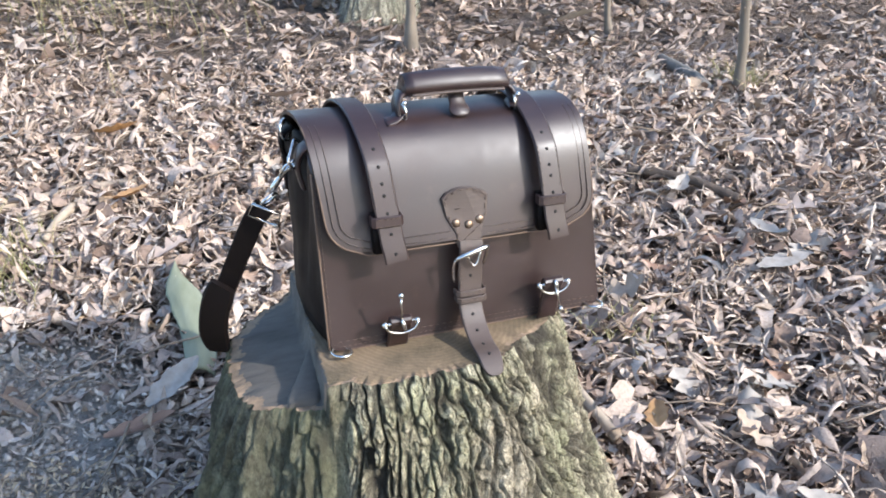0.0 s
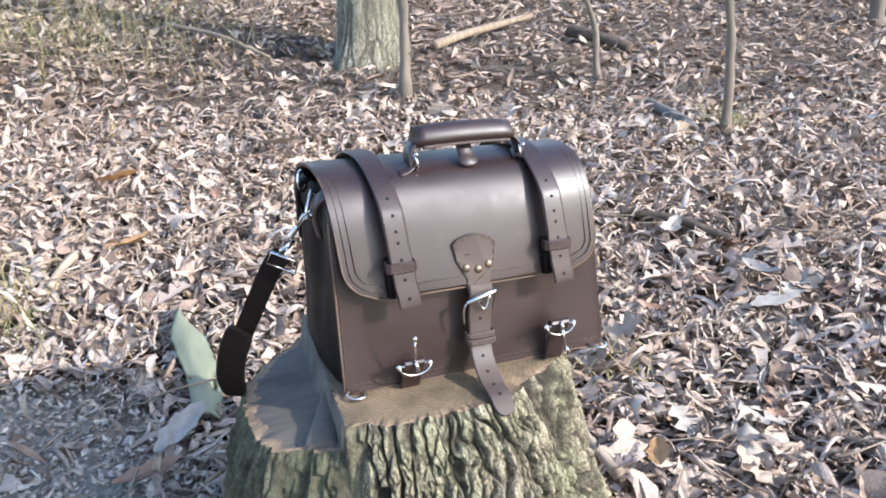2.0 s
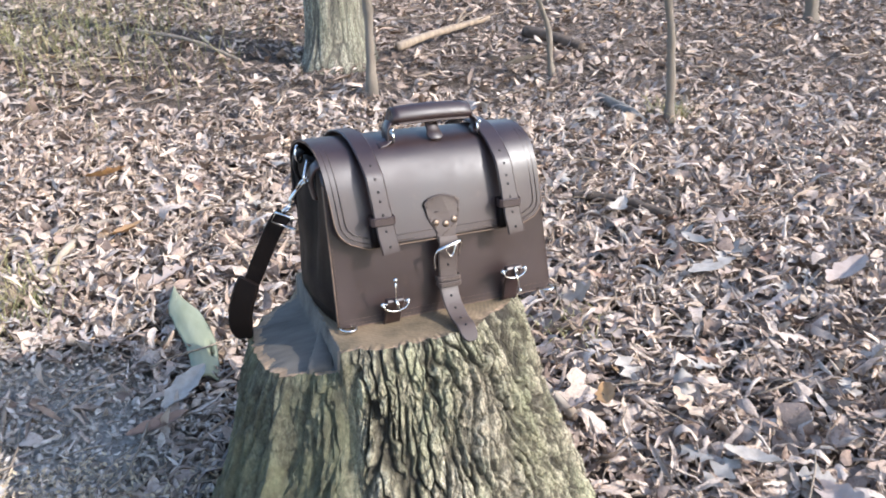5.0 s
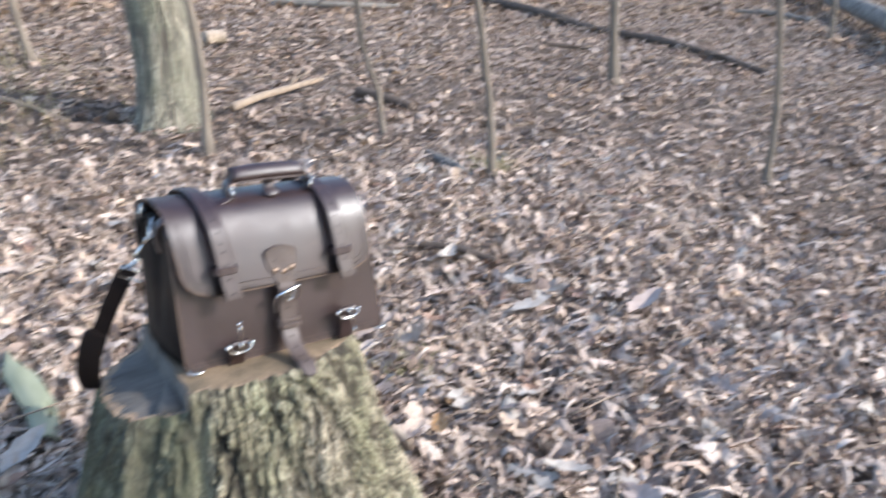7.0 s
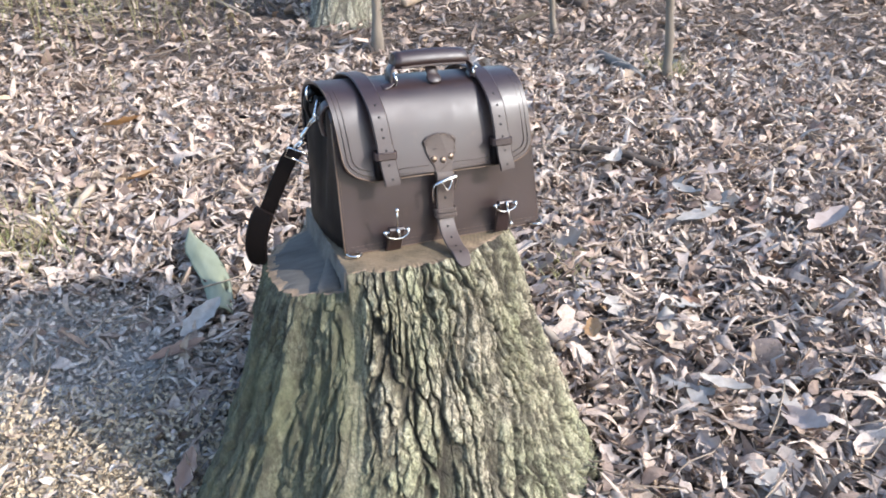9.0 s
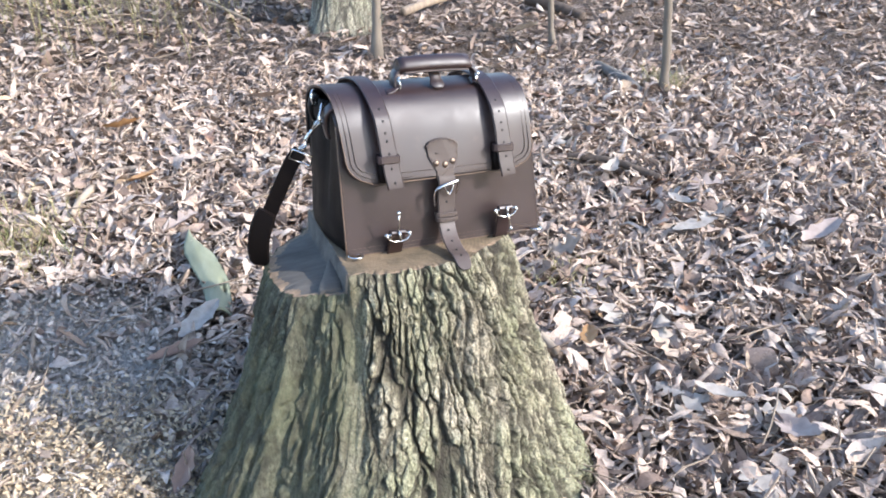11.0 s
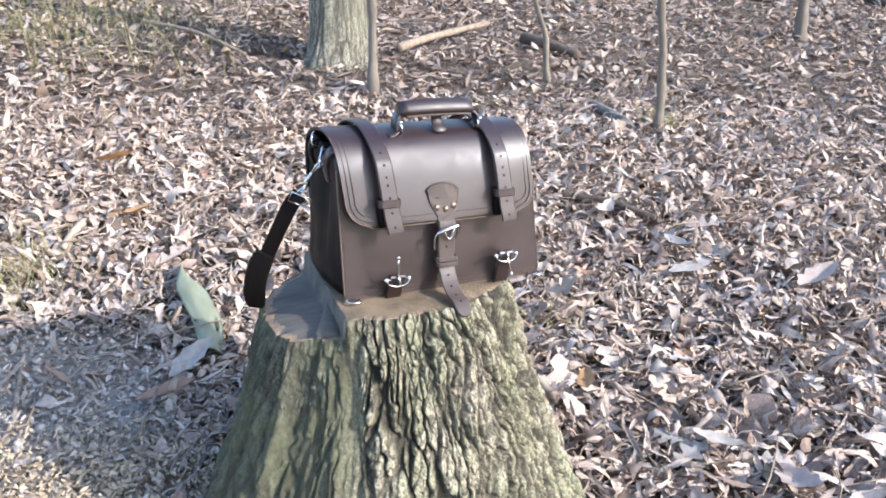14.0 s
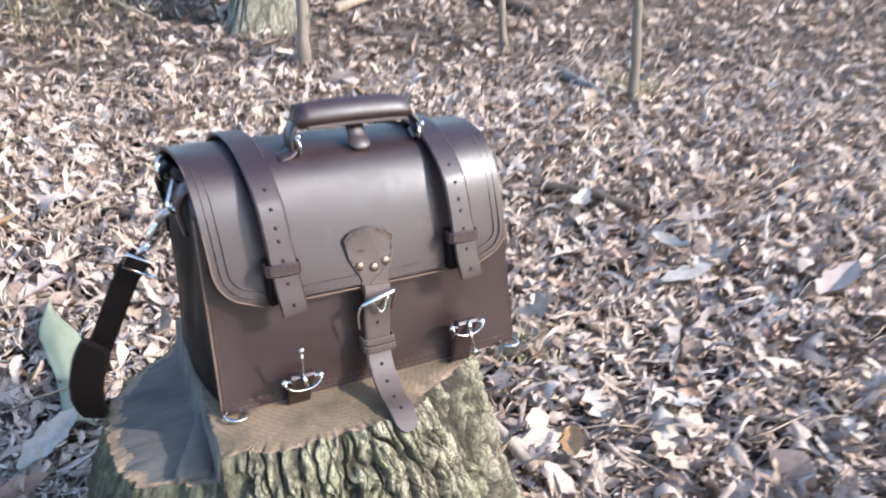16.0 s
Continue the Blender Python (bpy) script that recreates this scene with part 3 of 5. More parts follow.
def build_gusset(root, sx):
    """A side folded inwards, wide at the bottom and narrow on top."""
    bm, rows = bmesh.new(), []
    for j in range(15):
        t = j / 14
        z = 0.004 + 0.250 * t
        y0, y1 = LEAN * z + 0.004, 0.226 - 0.03 * t
        fold = 0.012 - 0.020 * t
        row = []
        for k in range(13):
            s = k / 12
            x = (0.194 - 0.007 * t) + fold * math.sin(s * math.pi) - 0.016 * t * math.exp(-(((s - 0.5) / 0.10) ** 2))
            x += 0.003 * noise.noise((s * 4, t * 5, 3 + sx))
            row.append((sx * x, y0 + (y1 - y0) * s, z))
        rows.append(row)
    outer = [[bm.verts.new(p) for p in row] for row in rows]
    inner = [[bm.verts.new((p[0] - sx * 0.0035, p[1], p[2])) for p in row] for row in rows]
    for g in (outer, inner):
        for a, b in zip(g, g[1:]):
            for k in range(12):
                bm.faces.new((a[k], a[k + 1], b[k + 1], b[k]))
    for j in range(14):
        for k in (0, 12):
            bm.faces.new((outer[j][k], outer[j + 1][k], inner[j + 1][k], inner[j][k]))
    for j in (0, 14):
        for k in range(12):
            bm.faces.new((outer[j][k], outer[j][k + 1], inner[j][k + 1], inner[j][k]))
    # the side's shade is in this colour, blacker than the panels
    part("gusset", bm, LEATHER_DARK_SHADED, root, "folded side of the case with shade put into its colour")


def build_over_strap(root, x_top, x_low):
    # flush on the top of the case, standing off towards the lower edge of the flap
    pts = []
    for p, q in zip(over_top(x_top, x_low, 0.0135, 0.142), over_top(x_top, x_low, 0.0255, 0.142)):
        pts.append(p.lerp(q, max(0.0, min(1.0, (0.280 - p.z) / 0.04)) if p.y < 0.1 else 0.0))
    tail = [front(x_low + 0.001, 0.139, 0.0430), front(x_low + 0.002, 0.129, 0.0435)]
    pts = pts[12:] + tail
    strap = part("over_strap", ribbon_bm(pts, 0.0152, 0.0048), LEATHER, root, "brown leather strap with punched holes")
    back = [p for p in pts if p.y < 0.10]
    low = [p for p in back if p.z > 0.19]
    for s in (-1, 1):
        part("stitching", stitches([p + Vector((s * 0.0126, -0.0026, 0.0008)) for p in low]), THREAD, strap)
    for k in range(7):
        z = 0.260 - 0.0180 * k if k < 5 else 0.162 - 0.016 * (k - 5)
        near = min(pts[-40:], key=lambda p: abs(p.z - z) + (1 if p.y > 0.09 else 0))
        i = pts.index(near)
        t = (pts[min(i + 1, len(pts) - 1)] - pts[i - 1]).normalized()
        part("hole", disc_bm(near + Vector((0, t.z, -t.y)) * 0.0023 * (-1 if t.z > 0 else 1), 0.0022, (0, t.z, -t.y)), HOLE, strap)
    kz = 0.179
    near = min(pts[-30:], key=lambda p: abs(p.z - kz))
    loop = [near + Vector((0, -0.0045, -0.0005)) + Vector((dx, dy, 0)) for dx, dy in ((-0.0205, 0.012), (-0.0205, 0.002), (-0.017, -0.0005), (0, -0.0012), (0.014, -0.0005), (0.017, 0.003), (0.017, 0.012))]
    keeper = part("keeper", ribbon_bm(loop, 0.0068, 0.003, (0, 0.12, 1)), LEATHER, strap, "sewn leather loop")
    for dz in (-0.0045, 0.0045):
        part("stitching", stitches([p + Vector((0, -0.0022, dz)) for p in loop[2:5]]), THREAD, strap)
    # the wedge of leather by which the loop stands off the flap
    part("spacer", ribbon_bm([near + Vector((-0.0125, 0.011, 0.006)), near + Vector((-0.0125, 0.0095, -0.026)), near + Vector((-0.0115, 0.0065, -0.044))], [0.006, 0.007, 0.008], 0.014), LEATHER_DARK_SHADED, strap)


def build_low_buckle(root, x, z, up):
    """A tab from under the case with an open roller buckle on it. up: the way the loose tongue points."""
    tab_path = spline([front(x - 0.002, -0.003, 0.002), front(x - 0.002, 0.004, 0.010), front(x - 0.001, z * 0.55, 0.020), front(x, z - 0.004, 0.030), front(x, z + 0.004, 0.034), front(x, z + 0.006, 0.028), front(x, z - 0.002, 0.024)], 18)
    tab = part("buckle_tab", ribbon_bm(tab_path, 0.0145, 0.004), LEATHER, root, "short leather tab")
    for s in (-1, 1):
        part("stitching", stitches([p + Vector((s * 0.0115, -0.0025, 0)) for p in tab_path[3:10]]), THREAD, tab)
    c = front(x, z, 0.032)
    bar = part("buckle_bar", tube_bm([c + Vector((-0.021, 0, 0)), c + Vector((0.021, 0, 0.001))], 0.0022), NICKEL, root, "nickel roller bar")
    for s in (-1, 1):
        part("bar_end", ball_bm(c + Vector((s * 0.0215, 0, 0)), 0.0042), NICKEL, bar)
    arc = [c + Vector((0.0215 * math.cos(a), -0.004, -0.013 * math.sin(a))) for a in (math.pi * k / 14 for k in range(15))]
    part("buckle_frame", tube_bm(arc, 0.0017), NICKEL, root, "curved nickel buckle frame")
    tip = c + Vector((-0.001, -0.012, 0.044)) if up else c + Vector((0.006, -0.010, -0.036))
    root_pin = c + Vector((0, -0.003, 0.002))
    tongue = part("buckle_tongue", tube_bm([root_pin, root_pin.lerp(tip, 0.5) + Vector((0, -0.002, 0)), tip], [0.0019, 0.0016, 0.0014]), NICKEL, root, "loose nickel buckle tongue")
    part("tip", ball_bm(tip, 0.0036, squash=1.25), NICKEL, tongue)
    part("hinge", tube_bm([c + Vector((0, -0.004, 0.007)), c + Vector((0.002, -0.0055, -0.001)), c + Vector((0.003, -0.005, -0.010))], [0.002, 0.003, 0.0022]), NICKEL, tongue)


def build_centre(root):
    """The sewn-on shield with rivets, and the strap that hangs from it through a buckle."""

    def o(z):
        return 0.0195 + 0.005 * max(0.0, min(1.0, (0.182 - z) / 0.05))

    shape = [(-0.0305, 0.196), (-0.0318, 0.204), (-0.024, 0.211), (-0.010, 0.2155), (0.0, 0.2165), (0.010, 0.2155), (0.024, 0.211), (0.0318, 0.204), (0.0305, 0.196), (0.029, 0.182), (0.023, 0.168), (0.0175, 0.158), (0.0165, 0.140), (-0.0165, 0.140), (-0.0175, 0.158), (-0.023, 0.168), (-0.029, 0.182)]
    cx = -0.004
    shape = [(x, z - 0.014) for x, z in shape]
    shield = part("shield", slab_bm([front(cx + x, z, o(z)) for x, z in shape], 0.0045), LEATHER_TAN, root, "worn leather shield sewn to the flap", False)
    inner = [front(cx + x * 0.88, 0.174 + (z - 0.174) * 0.9, o(z) + 0.0008) for x, z in shape]
    part("stitching", stitches(inner[:11] + inner[13:], r=0.0005), THREAD, shield)
    for dx, dz in ((-0.016, 0.158), (0.001, 0.1545), (0.0165, 0.1595)):
        part("rivet", ball_bm(front(cx + dx, dz, o(dz)), 0.0060, squash=0.55, axis=(0, -1, 0.12)), RIVET, shield, "domed metal rivet")
    bm = bmesh.new()
    for a, b in (((-0.011, 0.1795), (-0.003, 0.1835)), ((-0.003, 0.1835), (0.004, 0.181)), ((0.004, 0.181), (0.010, 0.1845)), ((-0.016, 0.1755), (0.014, 0.1765))):
        tube_bm([front(cx + a[0], a[1], o(a[1])), front(cx + b[0], b[1], o(b[1]))], 0.0007, 5, bm)
    part("emblem", bm, LEATHER, shield, "faint pressed emblem")
    # strap through the buckle
    path = spline([front(-0.003, 0.134, 0.0245), front(-0.004, 0.122, 0.0265), front(-0.0065, 0.100, 0.024), front(-0.009, 0.072, 0.0235), front(-0.011, 0.048, 0.0255), Vector((-0.0125, -0.036, 0.026)), Vector((-0.0135, -0.060, 0.0115)), Vector((-0.0145, -0.084, 0.0075)), Vector((-0.016, -0.106, -0.010))], 40)
    half = [0.0165] * 14 + [0.0158] * 20 + [0.0155, 0.015, 0.0145, 0.0135, 0.011, 0.006]
    side = [Vector((1, -0.05, 0.0)) for _ in path]
    strap = part("hanging_strap", ribbon_bm(path, half, 0.0042, side), LEATHER_TAN, root, "worn brown strap with a curled end")
    for s in (-1, 1):
        part("stitching", stitches([p + Vector((s * 0.0132, -0.0022, 0)) for p in path[4:34]]), THREAD, strap)
    for k in (0, 8, 12, 18, 22, 26, 30, 34):
        if k:
            t = (path[k + 1] - path[k - 1]).normalized()
            part("hole", disc_bm(path[k] + Vector((0, t.z, -t.y)) * 0.0022 * (1 if t.z < 0 else -1) * 1.0, 0.0021, (0, t.z, -t.y), 0.0014), HOLE, strap)
    for z, o2 in ((0.0645, 0.0275), (0.0555, 0.0285)):
        loop = [front(-0.009 + dx, z, o2 + dy) for dx, dy in ((-0.0195, -0.012), (-0.0195, -0.002), (-0.016, 0.0008), (0, 0.0018), (0.016, 0.0008), (0.0195, -0.002), (0.0195, -0.012))]
        keeper = part("strap_loop", ribbon_bm(loop, 0.0042, 0.003, (0, 0.12, 1)), LEATHER_TAN, root, "narrow leather loop")
        part("stitching", stitches([p + Vector((0, -0.0019, 0)) for p in loop[1:6]]), THREAD, keeper)
    # the main buckle: a curved roller bar, sides, and the loose prong
    bar = spline([front(-0.0290, 0.1145, 0.0325), front(-0.0175, 0.1200, 0.0360), front(-0.0015, 0.1240, 0.0360), front(0.0165, 0.1270, 0.0335)], 10)
    buckle = part("main_buckle", tube_bm(bar, [0.0026, 0.0032, 0.0036, 0.0038, 0.0038, 0.0038, 0.0038, 0.0036, 0.0032, 0.0026], 10), NICKEL, root, "polished nickel buckle")
    part("side_bar", tube_bm(spline([bar[0], front(-0.0320, 0.1015, 0.0280), front(-0.0310, 0.0815, 0.0240)], 8), 0.0019), NICKEL, buckle)
    part("side_bar", tube_bm(spline([bar[-1], front(0.0170, 0.1135, 0.0260), front(0.0145, 0.0975, 0.0180)], 8), 0.0019), NICKEL, buckle)
    tip = [front(-0.0135, 0.1180, 0.0335), front(-0.0080, 0.1070, 0.0325), front(-0.0040, 0.1035, 0.0328), front(0.0015, 0.1090, 0.0325), front(0.0055, 0.1210, 0.0335)]
    part("prong", tube_bm(spline(tip, 14), 0.0016), NICKEL, buckle, "loose heart-shaped buckle prong")


def build_handle(root):
    y = 0.078
    # the grip: a padded roll, flat below
    xs = [-0.055, -0.053, -0.040, -0.020, 0.000, 0.022, 0.048, 0.072, 0.086, 0.089]
    bm, rows = bmesh.new(), []
    for i, x in enumerate(xs):
        f = math.sin(math.pi * (i + 0.9) / (len(xs) + 0.8)) ** 0.2
        s = (x - xs[0]) / (xs[-1] - xs[0])
        cz = 0.3165 + 0.0015 * math.sin(math.pi * s)
        rows.append([bm.verts.new((x + (0.004 if i == 0 else -0.004 if i == len(xs) - 1 else 0) * math.sin(a), y + 0.0185 * f * math.cos(a), cz + (0.0165 if math.sin(a) > 0 else 0.0120) * f * math.sin(a) * (1 - 0.15 * math.cos(2 * a)))) for a in (math.tau * k / 16 for k in range(16))])
    for a, b in zip(rows, rows[1:]):
        for k in range(16):
            bm.faces.new((a[k], a[(k + 1) % 16], b[(k + 1) % 16], b[k]))
    bm.faces.new(rows[0][::-1])
    bm.faces.new(rows[-1])
    grip = part("grip", bm, LEATHER, root, "padded dark leather grip")
    lip = [Vector((x, y - 0.0172, 0.3090 + 0.0015 * math.sin(math.pi * (x + 0.044) / 0.131))) for x in (-0.046, -0.029, -0.009, 0.016, 0.041, 0.066, 0.080)]
    part("lower_seam", ribbon_bm(spline(lip, 20), 0.0028, 0.003, (0, 1, 0.2)), LEATHER_TAN, grip, "lighter leather seam")
    # the core strap, with its ends bent down to the rings
    core = spline([(-0.064, y - 0.006, 0.279), (-0.063, y - 0.003, 0.298), (-0.054, y, 0.311), (-0.03, y, 0.320), (0.02, y, 0.321), (0.065, y, 0.318), (0.089, y, 0.311), (0.098, y - 0.003, 0.298), (0.099, y - 0.006, 0.279)], 30)
    part("handle_core", ribbon_bm(core, 0.0125, 0.006, (0, 1, 0)), LEATHER, root, "leather core of the handle")
    for sx, x in ((-1, -0.060), (1, 0.096)):
        path = spline([(x + 0.024 * sx, 0.064, 0.2775), (x + 0.010 * sx, 0.065, 0.2800), (x, 0.069, 0.2870), (x - 0.004 * sx, 0.073, 0.2850), (x - 0.002 * sx, 0.077, 0.2800)], 10)
        part("handle_anchor", ribbon_bm(path, 0.010, 0.004, (0, 1, 0.3)), LEATHER, root, "leather anchor of the handle")
        part("handle_ring", tube_bm(ring((x, 0.064, 0.289), 0.0105, 0, (1, -0.35 * sx, 0.05), 0.85), 0.0017, closed=True), NICKEL, root, "nickel ring of the handle")
        part("stud", ball_bm((x + 0.003, 0.060, 0.3005), 0.0034), NICKEL, root, "bright nickel stud")
    # round tab below the grip
    path = spline([(0.017, 0.078, 0.308), (0.017, 0.071, 0.297), (0.017, 0.064, 0.287), (0.017, 0.055, 0.2790)], 12)
    part("closing_tab", ribbon_bm(path, [0.0110] * 6 + [0.0125, 0.0140, 0.0140, 0.013, 0.0105, 0.006], 0.005), LEATHER, root, "small rounded leather tab")


def build_shoulder_strap(root):
    """A clip on the side ring, and the strap that hangs over the edge of the support."""
    path = [(-0.243, 0.080, 0.180), (-0.258, 0.088, 0.160), (-0.281, 0.106, 0.108), (-0.303, 0.123, 0.056), (-0.324, 0.140, 0.010), (-0.329, 0.152, -0.030), (-0.316, 0.190, -0.065), (-0.278, 0.255, -0.12), (-0.26, 0.28, -0.21)]
    strap = part("shoulder_strap", ribbon_bm(spline(path, 48), 0.0135, 0.005, (0.82, -0.50, 0.28)), LEATHER_DARK_SHADED, root, "dark leather shoulder strap hanging over the stump")
    pad = [(-0.308, 0.112, 0.064), (-0.323, 0.122, 0.026), (-0.330, 0.132, -0.014), (-0.327, 0.150, -0.052)]
    part("shoulder_pad", ribbon_bm(spline(pad, 12), [0.017, 0.019, 0.020, 0.020, 0.020, 0.020, 0.020, 0.020, 0.020, 0.019, 0.018, 0.015], 0.010, (0.80, -0.53, 0.28)), LEATHER_DARK_SHADED, strap, "thick dark leather pad")
    part("d_ring", tube_bm(ring((-0.199, 0.072, 0.246), 0.0160, 0, (0.75, -0.65, 0.1), 1.15, flat=0.5), 0.0021, closed=True), NICKEL, root, "nickel ring on the side")
    hook = spline([(-0.196, 0.068, 0.233), (-0.207, 0.070, 0.230), (-0.217, 0.073, 0.221), (-0.228, 0.077, 0.206), (-0.233, 0.079, 0.198)], 14)
    clip = part("snap_clip", tube_bm(hook, [0.0018, 0.003, 0.0036, 0.0036, 0.0034, 0.003, 0.003, 0.003, 0.0034, 0.004, 0.004, 0.0036, 0.003, 0.0026]), NICKEL, root, "nickel snap clip")
    part("clip_gate", tube_bm([(-0.201, 0.062, 0.242), (-0.213, 0.064, 0.235), (-0.222, 0.068, 0.221)], 0.0018), NICKEL, clip)
    part("swivel_ring", tube_bm(ring((-0.237, 0.080, 0.188), 0.0125, 0, (-0.5, 0.5, 0.740), 1.25), 0.002, closed=True), NICKEL, clip)
    part("strap_buckle", tube_bm([(-0.258, 0.072, 0.188), (-0.229, 0.055, 0.176), (-0.233, 0.062, 0.158), (-0.264, 0.082, 0.170)], 0.0019, closed=True), NICKEL, clip)
    tab = spline([(-0.184, 0.052, 0.262), (-0.192, 0.054, 0.258), (-0.198, 0.060, 0.246), (-0.199, 0.064, 0.228), (-0.195, 0.062, 0.204)], 12)
    part("ring_tab", ribbon_bm(tab, 0.011, 0.005, (0, 1, 0.1)), LEATHER, root, "leather tab that holds the side ring")
    part("back_ring", tube_bm(ring((-0.198, 0.118, 0.264), 0.0135, 0, (0.8, -0.6, 0.1), 1.0), 0.002, closed=True), NICKEL, root, "nickel ring on the side")
    roll = spline([(-0.188, 0.128, 0.266), (-0.200, 0.128, 0.259), (-0.204, 0.13, 0.240), (-0.197, 0.135, 0.218)], 10)
    part("side_roll", ribbon_bm(roll, 0.014, 0.006, (0.1, 1, 0)), LEATHER_DARK_SHADED, root)
    for x, y in ((-0.186, -0.008), (0.186, -0.004)):
        part("bottom_ring", tube_bm(ring((x, y, 0.004), 0.0125, 0, (0.05, 0.1, 1), 1.1), 0.0022, closed=True), NICKEL, root, "thin nickel ring lying at the bottom")


def build_case():
    root = new("leather_briefcase")
    root.matrix_world = CASE
    fp = part("front_panel", slab_bm(rounded(-0.199, 0.198, 0.001, 0.236, 0.012, 0.0, 0.009), 0.0045), LEATHER, root, "smooth dark brown front panel", False)
    for dx in (0.0035,):
        edge = rounded(-0.199 + dx, 0.198 - dx, 0.003 + dx, 0.23, 0.012, 0.0004, 0.009)
        part("stitching", stitches(edge[14:] + edge[:8]), THREAD, fp)
    low = [front(-0.19 + 0.38 * k / 20, 0.0135, 0.0006) for k in range(21)]
    part("stitching", stitches(low), THREAD, fp)
    part("raw_edge", ribbon_bm([front(-0.1995 + 0.009 * k / 8, 0.004 + 0.228 * k / 8, -0.0022) for k in range(9)], 0.0023, 0.0024, (0, 1, 0)), LEATHER_EDGE, fp, "lighter raw leather edge")
    part("raw_edge", ribbon_bm([front(-0.19 + 0.378 * k / 8, 0.0006, -0.0018) for k in range(9)], 0.0022, 0.002, (0, 1, 0)), LEATHER_EDGE, fp, "lighter raw leather edge")
    part("upper_front", ribbon_bm([(0, 0.030, 0.225), (0, 0.040, 0.242), (0, 0.052, 0.255), (0, 0.066, 0.264)], [0.191, 0.190, 0.189, 0.188], 0.004, (1, 0, 0)), LEATHER, root)
    bm = bmesh.new()
    bmesh.ops.create_cube(bm, size=1, matrix=Matrix.Translation((0, 0.112, 0.0045)) @ Matrix.Diagonal((0.388, 0.216, 0.006, 1)))
    bmesh.ops.bevel(bm, geom=bm.edges[:], offset=0.002, segments=2, affect="EDGES")
    part("bottom_panel", bm, LEATHER_DARK_SHADED, root)
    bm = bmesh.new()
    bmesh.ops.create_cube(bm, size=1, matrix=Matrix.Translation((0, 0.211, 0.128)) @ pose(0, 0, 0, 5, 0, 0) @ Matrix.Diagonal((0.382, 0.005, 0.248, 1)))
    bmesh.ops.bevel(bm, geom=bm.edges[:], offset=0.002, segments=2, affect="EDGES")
    part("back_panel", bm, LEATHER_DARK_SHADED, root)
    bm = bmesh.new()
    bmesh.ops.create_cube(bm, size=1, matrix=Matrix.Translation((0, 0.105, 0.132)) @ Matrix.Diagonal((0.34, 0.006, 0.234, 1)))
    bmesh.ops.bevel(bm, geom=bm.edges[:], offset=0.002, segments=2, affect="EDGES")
    part("divider", bm, LEATHER_DARK_SHADED, root)
    for sx in (-1, 1):
        build_gusset(root, sx)
    build_flap(root)
    build_over_strap(root, -0.1165, -0.111)
    build_over_strap(root, 0.1105, 0.1125)
    build_low_buckle(root, -0.110, 0.043, True)
    build_low_buckle(root, 0.109, 0.060, False)
    build_centre(root)
    build_handle(root)
    build_shoulder_strap(root)
    lean = Matrix(((1, 0, SKEW, 0), (0, 1, 0, 0), (0, 0, 1, 0), (0, 0, 0, 1)))
    for ob in root.children_recursive:
        ob.data.transform(lean)
        if ob.name.split(".")[0] in ("over_strap", "hanging_strap", "keeper", "strap_loop", "buckle_tab", "shoulder_strap", "shoulder_pad"):
            ob.data.set_sharp_from_angle(angle=radians(35))
    tagged(root, "dark brown leather briefcase with nickel buckles, standing on a tree stump", "briefcase")


build_case()


# ---- dead leaves ----
LEAF_WIDTH = {7: (0.05, 0.62, 0.86, 1.0, 0.82, 0.62, 0.05), 4: (0.08, 0.9, 0.8, 0.06)}


